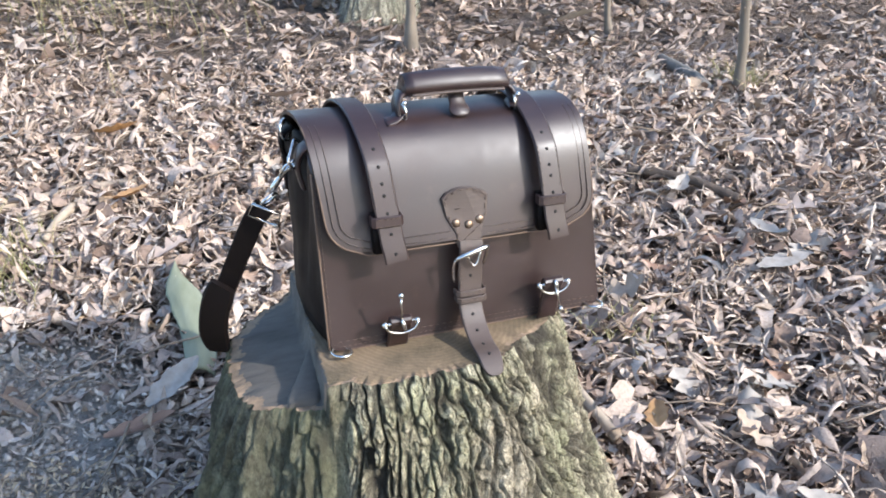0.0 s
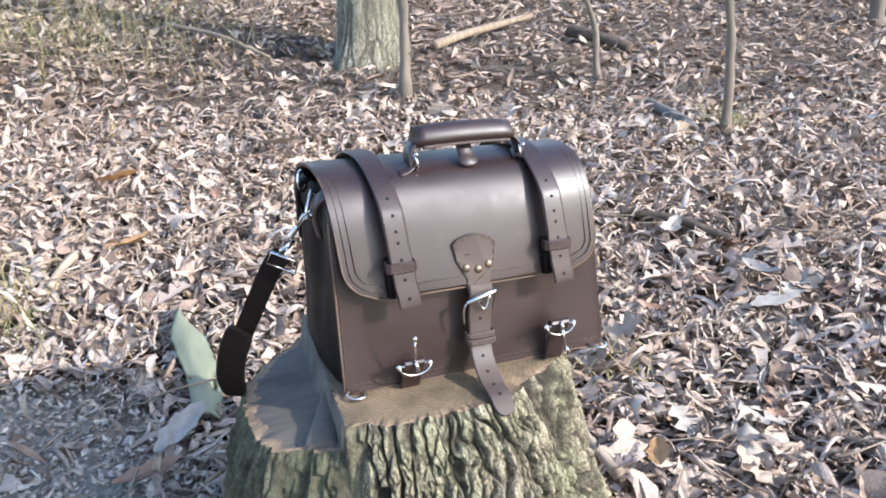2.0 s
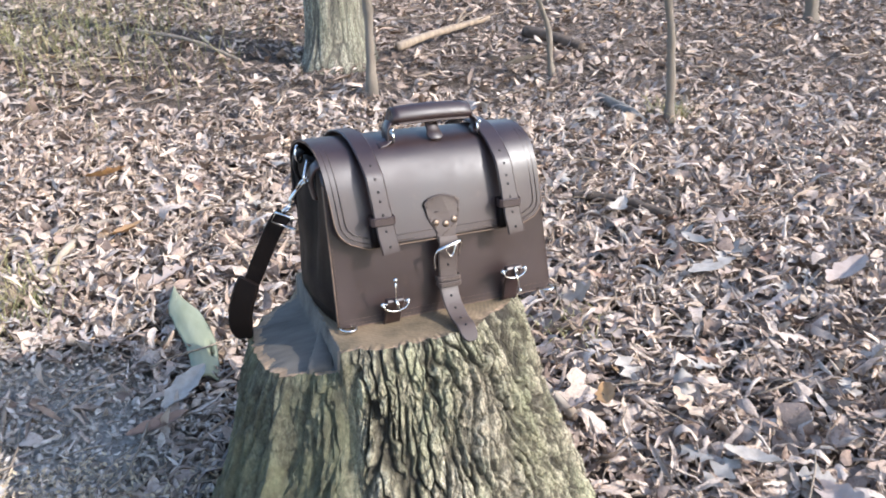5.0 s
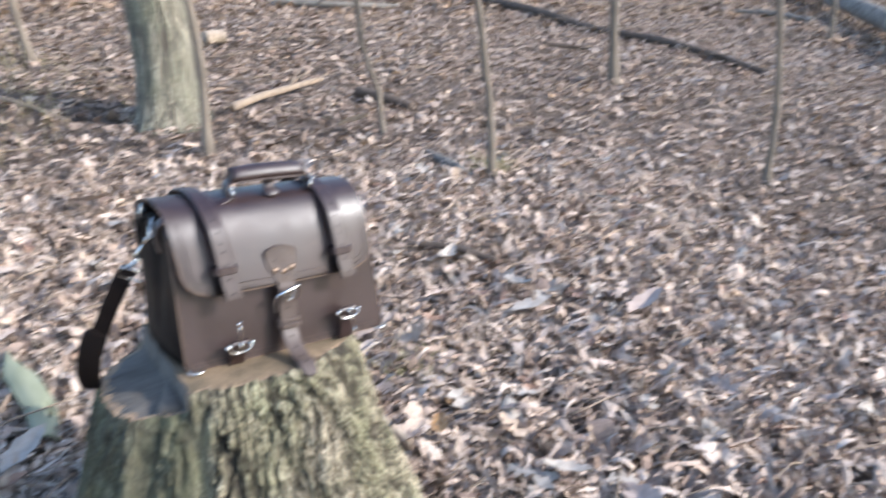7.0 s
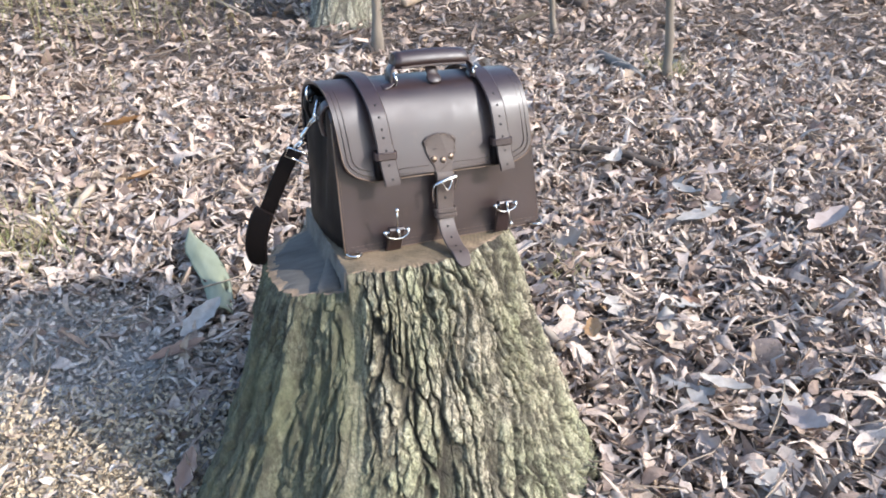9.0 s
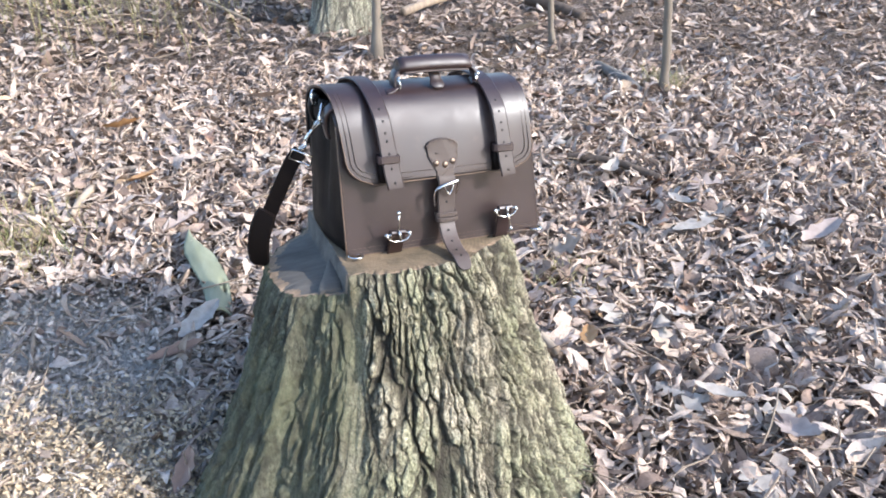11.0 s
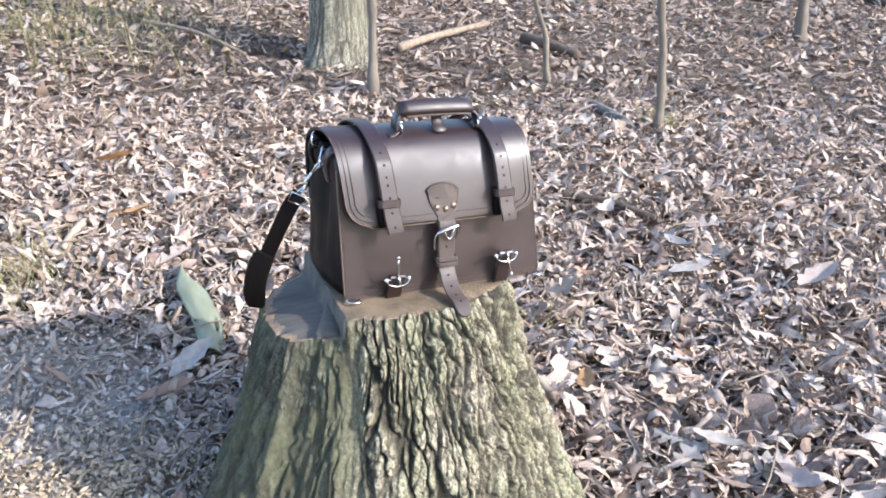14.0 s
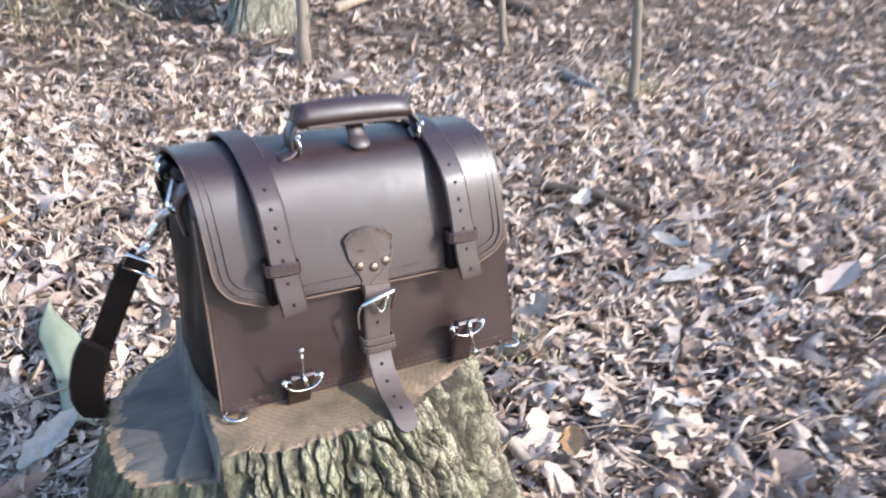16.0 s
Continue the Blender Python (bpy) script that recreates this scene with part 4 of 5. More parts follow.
def leaf_sheet(rnd, places, stations, size, spread, strips=0.2, folded=0.2):
    """Vertices and faces of many curled leaves, each of its own turn, length and bend."""
    n = len(places)
    s = np.linspace(-0.5, 0.5, stations)[None, :, None]
    w = np.array(LEAF_WIDTH[stations])[None, :, None] * np.ones((n, 1, 1))
    w = w * rnd.uniform(0.82, 1.18, (n, stations, 1))
    if stations == 7:
        lobed = rnd.random((n, 1, 1)) < 0.35
        w = np.where(lobed, w * np.array([1, 1.25, 0.55, 1.1, 0.5, 1.2, 2.0])[None, :, None], w)
    c = np.array([-1.0, 0.0, 1.0])[None, None, :]
    length = size * np.minimum(1.7, rnd.lognormal(0, 0.32, (n, 1, 1)))
    thin = rnd.random((n, 1, 1)) < strips
    length = np.where(thin, length * 1.35, length)
    ratio = np.where(thin, rnd.uniform(0.05, 0.12, (n, 1, 1)), rnd.uniform(0.14, 0.34, (n, 1, 1)))
    bend, fold, twist = rnd.normal(0, 0.95, (n, 1, 1)), rnd.normal(folded, 0.55, (n, 1, 1)), rnd.normal(0, 0.9, (n, 1, 1))
    x = s * length * (1 - 0.25 * bend**2 * s**2) + 0 * c
    y = c * w * ratio * length * np.cos(fold)
    z = bend * length * s**2 + np.abs(c) * w * ratio * length * np.sin(fold) + 0 * s
    z = z + 0.022 * length * rnd.normal(0, 1, (n, stations, 3))
    y = y + 0.35 * rnd.normal(0, 0.5, (n, 1, 1)) * length * s**2
    a = twist * s
    y, z = y * np.cos(a) - z * np.sin(a), y * np.sin(a) + z * np.cos(a)
    tilt, roll, turn = rnd.normal(0, spread, (n, 1, 1)), rnd.normal(0, spread, (n, 1, 1)), rnd.uniform(0, math.tau, (n, 1, 1))
    flip = np.where(rnd.random((n, 1, 1)) < 0.45, math.pi, 0)
    roll = roll + flip
    y, z = y * np.cos(roll) - z * np.sin(roll), y * np.sin(roll) + z * np.cos(roll)
    x, z = x * np.cos(tilt) + z * np.sin(tilt), -x * np.sin(tilt) + z * np.cos(tilt)
    x, y = x * np.cos(turn) - y * np.sin(turn), x * np.sin(turn) + y * np.cos(turn)
    low = z.reshape(n, -1).min(1)[:, None, None]
    p = np.array(places)
    z = z - low * 0.75 + p[:, 2][:, None, None]
    v = np.stack([x + p[:, 0][:, None, None], y + p[:, 1][:, None, None], z], -1).reshape(-1, 3)
    k = np.arange(n)[:, None] * stations * 3
    f = []
    for i in range(stations - 1):
        for j in range(2):
            q = i * 3 + j
            f.append(np.concatenate([k + q, k + q + 3, k + q + 4, k + q + 1], 1))
    return v, np.stack(f, 1).reshape(-1, 4)


def sheet_object(name, v, f, mat, label, category):
    me = bpy.data.meshes.new(name)
    me.vertices.add(len(v))
    me.vertices.foreach_set("co", v.astype(np.float32).ravel())
    me.loops.add(f.size)
    me.loops.foreach_set("vertex_index", f.astype(np.int32).ravel())
    me.polygons.add(len(f))
    me.polygons.foreach_set("loop_start", np.arange(0, f.size, f.shape[1], dtype=np.int32))
    me.update(calc_edges=True)
    me.validate()
    me.materials.append(mat)
    shade(me)
    return tagged(new(name, me), label, category, kind="stuff")


def inside_stump(x, y, grow=1.0):
    d = Vector((x - STUMP.x, y - STUMP.y))
    deg = math.degrees(math.atan2(d.y, d.x))
    return d.length < (rim_radius(deg) + 0.15) * grow


def scatter(rnd, count, x0, x1, y0, y1, keep, lift):
    out = []
    while len(out) < count:
        x, y = rnd.uniform(x0, x1), rnd.uniform(y0, y1)
        if keep(x, y):
            out.append((x, y, ground_z(x, y) + rnd.uniform(lift - 0.055, lift - 0.018)))
    return out


def build_litter():
    rnd = np.random.default_rng(8)

    def near(x, y):
        inner = min(x + 2.0, 2.6 - x, y + 1.0, 2.8 - y)
        return not inside_stump(x, y, 0.92) and rnd.random() > 0.86 * bare(x, y) and rnd.random() < inner / 0.6

    def mid(x, y):
        fade = min(x + 4.8, 8.0 - x, y + 3.2, 8.4 - y) / 1.6 * rnd.uniform(0.6, 1.4)
        return min(x + 2.0, 2.6 - x, y + 1.0, 2.8 - y) < 0.6 * rnd.random() and math.hypot(x - 0.120, y - 3.45) > 0.2 and rnd.random() < fade

    def far(x, y):
        return not (-3.6 < x < 6.6 and -1.9 < y < 6.8)

    v, f = leaf_sheet(rnd, scatter(rnd, 12500, -2.0, 2.6, -1.0, 2.8, near, 0.022), 7, 0.070, 0.36, 0.25)
    sheet_object("leaf_litter", v, f, LEAF, "thick layer of flat and lobed dead oak leaves", "dead leaves")
    v, f = leaf_sheet(rnd, scatter(rnd, 21000, -2.0, 2.6, -1.0, 2.8, near, 0.032), 7, 0.054, 0.40, 1.0, 0.8)
    sheet_object("curled_leaves", v, f, LEAF_CURL, "narrow rolled strips of dead leaves", "dead leaves")
    v, f = leaf_sheet(rnd, scatter(rnd, 16000, -2.0, 2.6, -1.0, 2.8, near, 0.030), 4, 0.024, 0.45, 0.3)
    sheet_object("leaf_crumbs", v, f, LEAF, "broken bits of dead leaves between whole ones", "leaf bits")
    v, f = leaf_sheet(rnd, scatter(rnd, 52000, -4.8, 8.0, -3.2, 8.4, mid, 0.020), 4, 0.062, 0.25, 0.4)
    sheet_object("leaf_litter", v, f, LEAF_MID, "dead leaves spread over the wooded slope", "dead leaves")
    v, f = leaf_sheet(rnd, scatter(rnd, 50000, -9, 17, -6, 18, far, 0.03), 4, 0.105, 0.32, 0.3)
    sheet_object("leaf_litter", v, f, LEAF_FAR, "brown dead leaves far up the slope", "dead leaves")
    # chips from the saw
    pts = scatter(rnd, 16000, -1.7, -0.45, -0.5, 0.45, lambda x, y: not inside_stump(x, y, 1.0) and rnd.random() < max(0, 1.15 - math.hypot((x + 0.95) / 0.62, (y - 0.04) / 0.42)), 0.052)
    v, f = leaf_sheet(rnd, pts, 4, 0.013, 0.4, 0.3)
    sheet_object("sawdust", v, f, SAWDUST, "pale wood chips and sawdust on the soil", "wood chips")
    pts = scatter(rnd, 3600, -1.7, -0.4, 0.0, 1.05, lambda x, y: not inside_stump(x, y, 1.0), 0.05)
    v, f = leaf_sheet(rnd, pts, 4, 0.022, 0.35, 0.5)
    sheet_object("leaf_crumbs", v, f, LEAF_PALE, "broken bits of dead leaves on bare soil", "leaf bits")
    # crumbs of soil on the bare patch
    pts = np.array(scatter(rnd, 5200, -1.6, -0.5, 0.0, 1.0, lambda x, y: not inside_stump(x, y, 1.0) and rnd.random() < bare(x, y), 0.054))
    size = 0.005 * rnd.lognormal(0, 0.45, (len(pts), 1, 1))
    octa = np.array([(1, 0, 0), (0, 1, 0), (-1, 0, 0), (0, -1, 0), (0, 0, 0.8), (0, 0, -0.8)])[None] * size * rnd.uniform(0.6, 1.3, (len(pts), 6, 3))
    turn = rnd.uniform(0, math.tau, (len(pts), 1))
    v = np.stack([octa[:, :, 0] * np.cos(turn) - octa[:, :, 1] * np.sin(turn), octa[:, :, 0] * np.sin(turn) + octa[:, :, 1] * np.cos(turn), octa[:, :, 2]], -1)
    ground = np.array([ground_z(x, y) for x, y, z in pts])
    v = (v + np.stack([pts[:, 0], pts[:, 1], ground + 0.003], -1)[:, None]).reshape(-1, 3)
    tri = np.array([(0, 1, 4), (1, 2, 4), (2, 3, 4), (3, 0, 4), (1, 0, 5), (2, 1, 5), (3, 2, 5), (0, 3, 5)])
    sheet_object("soil_crumbs", v, (np.arange(len(pts))[:, None, None] * 6 + tri[None]).reshape(-1, 3), CLOD, "grey-brown crumbs of dry soil on the bare patch", "soil")
    # thin twigs and stalks among the leaves
    bm = bmesh.new()
    prnd = random.Random(5)
    for k in range(900):
        if k < 620:
            x, y = prnd.uniform(-1.6, 2.4), prnd.uniform(-0.8, 2.6)
        else:
            x, y = prnd.uniform(-3.5, 6), prnd.uniform(2.6, 7)
        if inside_stump(x, y, 1.0):
            continue
        a, n = prnd.uniform(0, math.tau), prnd.uniform(0.06, 0.26) * (1 if k < 620 else 1.8)
        z = ground_z(x, y) + prnd.uniform(0.012, 0.05)
        bendy = prnd.uniform(-0.4, 0.4)
        r = prnd.uniform(0.0011, 0.0028) * (1 if k < 620 else 1.7)
        path = [(x + n * t * math.cos(a + bendy * t), y + n * t * math.sin(a + bendy * t), z + prnd.uniform(-0.012, 0.02)) for t in (-0.5, -0.2, 0.15, 0.5)]
        tube_bm(path, [r, r, r * 0.9, r * 0.5], 4, bm)
    ob = part("twigs", bm, TWIG)
    tagged(ob, "thin dry twigs and stalks among the leaves", "twigs", kind="stuff")


build_litter()


def build_grass(name, cx, cy, count, spread, height, seed, label, mat=GRASS, thick=1.0, category="grass"):
    rnd = random.Random(seed)
    bm = bmesh.new()
    for _ in range(count):
        x, y = cx + rnd.gauss(0, spread), cy + rnd.gauss(0, spread)
        h, a = height * rnd.uniform(0.4, 1.2), rnd.uniform(0, math.tau)
        z = ground_z(x, y)
        lean = rnd.uniform(0.2, 0.9) * h
        path = [(x + lean * t * t * math.cos(a), y + lean * t * t * math.sin(a), z + h * t) for t in (0, 0.4, 0.75, 1)]
        w = rnd.uniform(0.0008, 0.0017) * thick
        tube_bm(path, [w, w, w * 0.7, w * 0.2], 3, bm)
    ob = part(name, bm, mat)
    tagged(ob, label, category, kind="stuff")


build_grass("grass", -1.130, 1.140, 260, 0.085, 0.075, 1, "small tuft of green and straw-coloured grass")
build_grass("grass", 1.460, 2.220, 90, 0.05, 0.09, 2, "dry grass at the foot of a sapling")
build_grass("grass", 0.430, 0.740, 70, 0.06, 0.05, 3, "few green blades among dead leaves")
build_grass("dry_brush", -1.512, 3.740, 420, 0.55, 0.30, 6, "thin dry grass and brush on the slope")

build_grass("dead_brush", 11.5, 9.8, 700, 1.9, 0.42, 8, "tangle of dark dead brush far off", LOG_DARK, 9.0, "brush")
build_grass("dead_brush", 7.5, 10.5, 420, 1.7, 0.28, 9, "low dark dead brush far up the slope", LOG_DARK, 8.0, "brush")


# ---- trees ----
def trunk_bm(path, radii, sides, seed, rough):
    bm = bmesh.new()
    path = spline(path, len(radii))
    rows = []
    for i, (p, r) in enumerate(zip(path, radii)):
        row = []
        for k in range(sides):
            a = k * math.tau / sides
            q = r * (1 + rough * noise.noise((math.cos(a) * 2.2 + seed, math.sin(a) * 2.2, p.z * 2.5)))
            row.append(bm.verts.new(p + Vector((math.cos(a), math.sin(a), 0)) * q))
        rows.append(row)
    for a, b in zip(rows, rows[1:]):
        for k in range(sides):
            bm.faces.new((a[k], a[(k + 1) % sides], b[(k + 1) % sides], b[k]))
    bm.faces.new(rows[-1])
    return bm


def build_sapling(x, y, r, lean, kink, tall, seed, label, stub=0.0):
    rnd = random.Random(seed)
    root = new("sapling")
    z = ground_z(x, y)
    root.location = (x, y, z - 0.02)
    n = 60
    pts = []
    for k in range(n):
        t = k / (n - 1)
        h = tall * t
        w = [0.040 * (noise.noise((seed, h * 1.3, q)) - noise.noise((seed, 0, q))) + 0.010 * (noise.noise((seed, h * 6, q + 2)) - noise.noise((seed, 0, q + 2))) for q in (0, 5)]
        kx = kink[1] * max(0, min(1, (h - kink[0]) / 0.25)) if kink else 0
        pts.append(Vector((lean[0] * h + w[0] + kx, lean[1] * h + w[1], h)))
    radii = [r * 0.84 * (1.05 - 0.75 * k / n + 0.55 * math.exp(-k / 1.2)) * (1 + 0.11 * rnd.uniform(-1, 1) + (0.22 if rnd.random() < 0.12 else 0)) for k in range(n)]
    part("trunk", trunk_bm(pts, radii, 12, seed, 0.22), BARK_YOUNG, root)
    for k in range(4):
        i = int(n * rnd.uniform(0.05, 0.32))
        d = Vector((rnd.uniform(-1, 1), rnd.uniform(-1, 1), rnd.uniform(0.3, 0.9))).normalized() * rnd.uniform(0.04, 0.13)
        part("twig", tube_bm([pts[i], pts[i] + d * 0.5 + Vector((0, 0, 0.006)), pts[i] + d], [0.0035, 0.0028, 0.0014], 5), BARK_YOUNG, root)
    for k in range(5):
        i = int(n * (0.45 + 0.1 * k))
        a = rnd.uniform(0, math.tau)
        b = pts[i]
        ln = rnd.uniform(0.35, 0.8)
        d = Vector((math.cos(a), math.sin(a), rnd.uniform(0.5, 1.0)))
        bm = tube_bm(spline([b, b + d * ln * 0.5 + Vector((0, 0, -0.03)), b + d * ln], 8), [radii[i] * 0.4 * (1 - 0.1 * q) for q in range(8)], 6)
        for q in range(3):
            c = b + d * ln * (0.4 + 0.2 * q)
            e = Vector((math.cos(a + (-1) ** q), math.sin(a + (-1) ** q), 0.7)) * 0.22
            tube_bm([c, c + e * 0.6, c + e], [radii[i] * 0.18, radii[i] * 0.12, 0.0012], 5, bm)
        part("branch", bm, BARK_YOUNG, root)
    tagged(root, label, "sapling", "bare saplings on the slope")


build_sapling(0.167, 2.815, 0.026, (0.03, 0.0), None, 3.4, 11, "thin straight bare sapling beside a large tree trunk")
build_sapling(1.130, 2.920, 0.019, (-0.02, 0.01), (0.28, -0.07), 3.0, 12, "thin pale sapling with a kinked stem")
build_sapling(1.405, 2.15, 0.022, (-0.035, 0.01), None, 3.3, 13, "slender bare sapling with grass at its foot")
build_sapling(2.800, 1.790, 0.022, (0.0, 0.0), None, 3.4, 14, "dark slender sapling standing alone among leaves")
build_sapling(3.300, 3.905, 0.038, (0.0, 0.01), None, 4.2, 15, "sapling thicker than the rest, pale at its foot")
build_sapling(-0.647, 4.95, 0.035, (-0.03, 0.0), None, 4.0, 16, "bare grey sapling up the slope")
build_sapling(6.9, 5.2, 0.03, (0.02, 0.0), None, 3.6, 17, "dark bare sapling near a fallen trunk")
build_sapling(3.6, 8.4, 0.06, (0.0, 0.0), None, 4.5, 18, "far bare sapling up the slope")


def build_tree(x, y, r, tall, seed, label, detail=True):
    root = new("oak_tree")
    z0 = ground_z(x, y)
    root.location = (x, y, z0)
    nseg, nrow = (200, 190) if detail else (28, 30)
    verts, plate, faces = [], [], []
    for j in range(nrow):
        t = (j / (nrow - 1)) ** 2.2
        z = -0.12 + tall * t
        for i in range(nseg):
            a = i * math.tau / nseg
            h = max(0.0, z + 0.05)
            rr = r * (1 - 0.45 * t) + r * (0.36 - 0.38 * math.cos(a) + 0.10 * math.cos(3 * a + seed) + 0.08 * math.cos(5 * a)) * math.exp(-h / 0.17)
            u = a * r
            p = 0.6
            if detail:
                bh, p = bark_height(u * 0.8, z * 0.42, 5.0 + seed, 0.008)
                rr += bh
            verts.append((rr * math.cos(a) + 0.05 * noise.noise((seed, z * 0.5, 0)), rr * math.sin(a), z))
            plate.append(p)
    for j in range(nrow - 1):
        for i in range(nseg):
            k = (i + 1) % nseg
            faces.append((j * nseg + i, j * nseg + k, (j + 1) * nseg + k, (j + 1) * nseg + i))
    ob = mesh_part("trunk", verts, faces, BARK_TREE, root)
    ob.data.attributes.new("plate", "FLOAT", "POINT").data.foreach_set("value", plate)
    rnd = random.Random(seed)
    for k in range(9):
        h = tall * (0.5 + 0.05 * k)
        a = k * 2.4 + rnd.uniform(-0.4, 0.4)
        ln = tall * rnd.uniform(0.22, 0.36)
        b = Vector((0, 0, h))
        d = Vector((math.cos(a), math.sin(a), rnd.uniform(0.5, 1.1))).normalized()
        pts = spline([b, b + d * ln * 0.45 + Vector((0, 0, -0.1)), b + d * ln], 9)
        rb = r * 0.32 * (1 - 0.04 * k)
        bm = tube_bm(pts, [rb * (1 - 0.105 * q) for q in range(9)], 8)
        for q in range(6):
            c = pts[3 + q % 6]
            e = Vector((math.cos(a + rnd.uniform(-1.2, 1.2)), math.sin(a + rnd.uniform(-1.2, 1.2)), rnd.uniform(0.2, 1.0))) * ln * 0.35
            tube_bm([c, c + e * 0.5 + Vector((0, 0, -0.04)), c + e], [rb * 0.3, rb * 0.2, 0.004], 5, bm)
        part("limb", bm, BARK_YOUNG, root)
    tagged(root, label, "tree")


build_tree(0.108, 3.45, 0.160, 7.5, 1, "large grey-green oak trunk with a flared foot on the slope")
build_tree(6.9, 13.0, 0.16, 8, 2, "dark bare tree trunk far up the slope", False)
build_tree(11.5, 12.0, 0.20, 8, 3, "dark bare tree trunk beyond the fallen log", False)
build_tree(14.5, 10.5, 0.17, 8, 4, "dark tree trunk at the far edge of the woods", False)
build_tree(-1.6, 11.0, 0.16, 8, 5, "bare tree trunk far up the leafy slope", False)


# ---- logs, branches, sticks ----
def build_log(name, pts, r0, r1, mat, label, seed, category="log", forks=0, rough=0.14, sides=14, steps=28):
    rnd = random.Random(seed)
    line = spline([(x, y, ground_z(x, y) + h) for x, y, h in pts], steps)
    base = line[0].copy()
    rows, bm = [], bmesh.new()
    for i, p in enumerate(line):
        along = (line[min(i + 1, steps - 1)] - line[max(i - 1, 0)]).normalized()
        s = along.cross(Vector((0, 0, 1))).normalized()
        n = s.cross(along)
        t = i / (steps - 1)
        r = r0 + (r1 - r0) * t
        row = []
        for k in range(sides):
            a = k * math.tau / sides
            q = r * (1 + rough * noise.noise((math.cos(a) * 1.6 + seed, math.sin(a) * 1.6, t * 9)) + 0.05 * rnd.uniform(-1, 1))
            row.append(bm.verts.new(p - base + s * math.cos(a) * q + n * math.sin(a) * q))
        rows.append(row)
    for a, b in zip(rows, rows[1:]):
        for k in range(sides):
            bm.faces.new((a[k], a[(k + 1) % sides], b[(k + 1) % sides], b[k]))
    bm.faces.new(rows[0][::-1])
    bm.faces.new(rows[-1])
    ob = part(name, bm, mat)
    ob.location = base
    for q in range(forks):
        i = int(steps * rnd.uniform(0.3, 0.85))
        p = line[i] - base
        along = (line[i + 1] - line[i - 1]).normalized()
        d = (along + Vector((rnd.uniform(-0.9, 0.9), rnd.uniform(-0.9, 0.9), rnd.uniform(0.1, 0.5)))).normalized()
        ln = rnd.uniform(5, 11) * r0
        k = min(r0, r1) * 0.45
        fork = spline([p, p + d * ln * 0.35 + Vector((0, 0, r0 * 0.3)), p + d * ln * 0.7, p + d * ln + Vector((0, 0, -r0 * 0.5))], 8)
        part("broken_branch", tube_bm(fork, [k, k * 0.9, k * 0.8, k * 0.7, k * 0.6, k * 0.5, k * 0.4, k * 0.2], 8), mat, ob)
    return tagged(ob, label, category)


build_log("fallen_log", [(1.225, 2.53, 0.015), (1.245, 2.39, 0.02), (1.27, 2.26, 0.015), (1.295, 2.15, -0.01)], 0.022, 0.030, LOG_GREY, "short curved grey log half sunk in leaves", 1)
build_log("fallen_branch", [(0.416, 3.540, 0.02), (0.599, 3.690, 0.03), (0.822, 3.840, 0.04), (1.106, 4.090, 0.03)], 0.026, 0.018, TWIG, "tan barkless branch lying beyond the case", 2, "branch", 2)
build_log("fallen_log", [(1.248, 3.760, 0.02), (1.360, 3.600, 0.025), (1.482, 3.420, 0.01)], 0.036, 0.03, LOG_DARK, "short dark rotten log among leaves", 3)
build_log("fallen_log", [(4.004, 7.874, 0.02), (4.25, 6.938, 0.04), (4.44, 5.950, 0.0), (4.74, 5.066, 0.02), (4.85, 3.940, 0.0)], 0.05, 0.035, LOG_DARK, "long dark rotten branch across the slope", 4, forks=2, steps=40)
build_log("fallen_log", [(9.984, 8.914, 0.12), (9.048, 7.250, 0.16), (8.008, 5.638, 0.18), (7.115, 4.340, 0.16), (6.404, 3.140, 0.12)], 0.09, 0.125, LOG_BROWN, "thick fallen grey tree trunk with broken branches", 5, forks=5, steps=46, rough=0.2)
build_log("fallen_branch", [(3.380, 5.118, 0.02), (3.557, 5.024, 0.02), (3.765, 4.879, 0.02)], 0.022, 0.018, LOG_DARK, "short reddish branch on dead leaves", 6, "branch")
build_log("fallen_branch", [(1.019, 8.602, 0.05), (1.664, 8.810, 0.06), (2.496, 8.758, 0.05)], 0.05, 0.035, LOG_GREY, "pale weathered branch far up the slope", 7, "branch", 1)
build_log("fallen_log", [(0.56, 5.42, 0.05), (0.63, 5.45, 0.055), (0.71, 5.47, 0.05)], 0.055, 0.055, STICK_PALE, "short pale cut log beside the oak", 8, "log")
build_log("stick", [(-0.955, 1.450, 0.02), (-0.985, 1.350, 0.03), (-1.005, 1.250, 0.025)], 0.013, 0.010, STICK_PALE, "tan barkless stick on dead leaves", 9, "stick")
build_log("stick", [(-1.220, 1.420, 0.005), (-1.090, 1.490, 0.008), (-0.930, 1.550, 0.01), (-0.820, 1.570, 0.01)], 0.010, 0.014, STICK_PALE, "knobbly dry stick lying on leaves", 10, "stick", 1)
build_log("stick", [(0.240, 0.550, 0.035), (0.258, 0.465, 0.03), (0.292, 0.380, 0.015)], 0.009, 0.014, STICK_PALE, "pale root stub beside the stump", 11, "stick")
build_log("stick", [(-0.460, 0.480, 0.01), (-0.520, 0.360, 0.012), (-0.575, 0.240, 0.008), (-0.600, 0.120, 0.0)], 0.006, 0.008, LOG_GREY, "thin dark root beside the stump", 12, "stick")
build_log("stick", [(-0.465, 0.540, 0.012), (-0.545, 0.390, 0.016), (-0.600, 0.260, 0.012)], 0.007, 0.005, LOG_GREY, "thin grey stick beside the stump", 13, "stick")
build_log("stick", [(-1.020, 0.740, 0.01), (-1.000, 0.600, 0.015), (-0.990, 0.480, 0.01), (-1.010, 0.340, 0.01)], 0.006, 0.005, TWIG, "thin bent twig on bare soil", 14, "stick", 1)
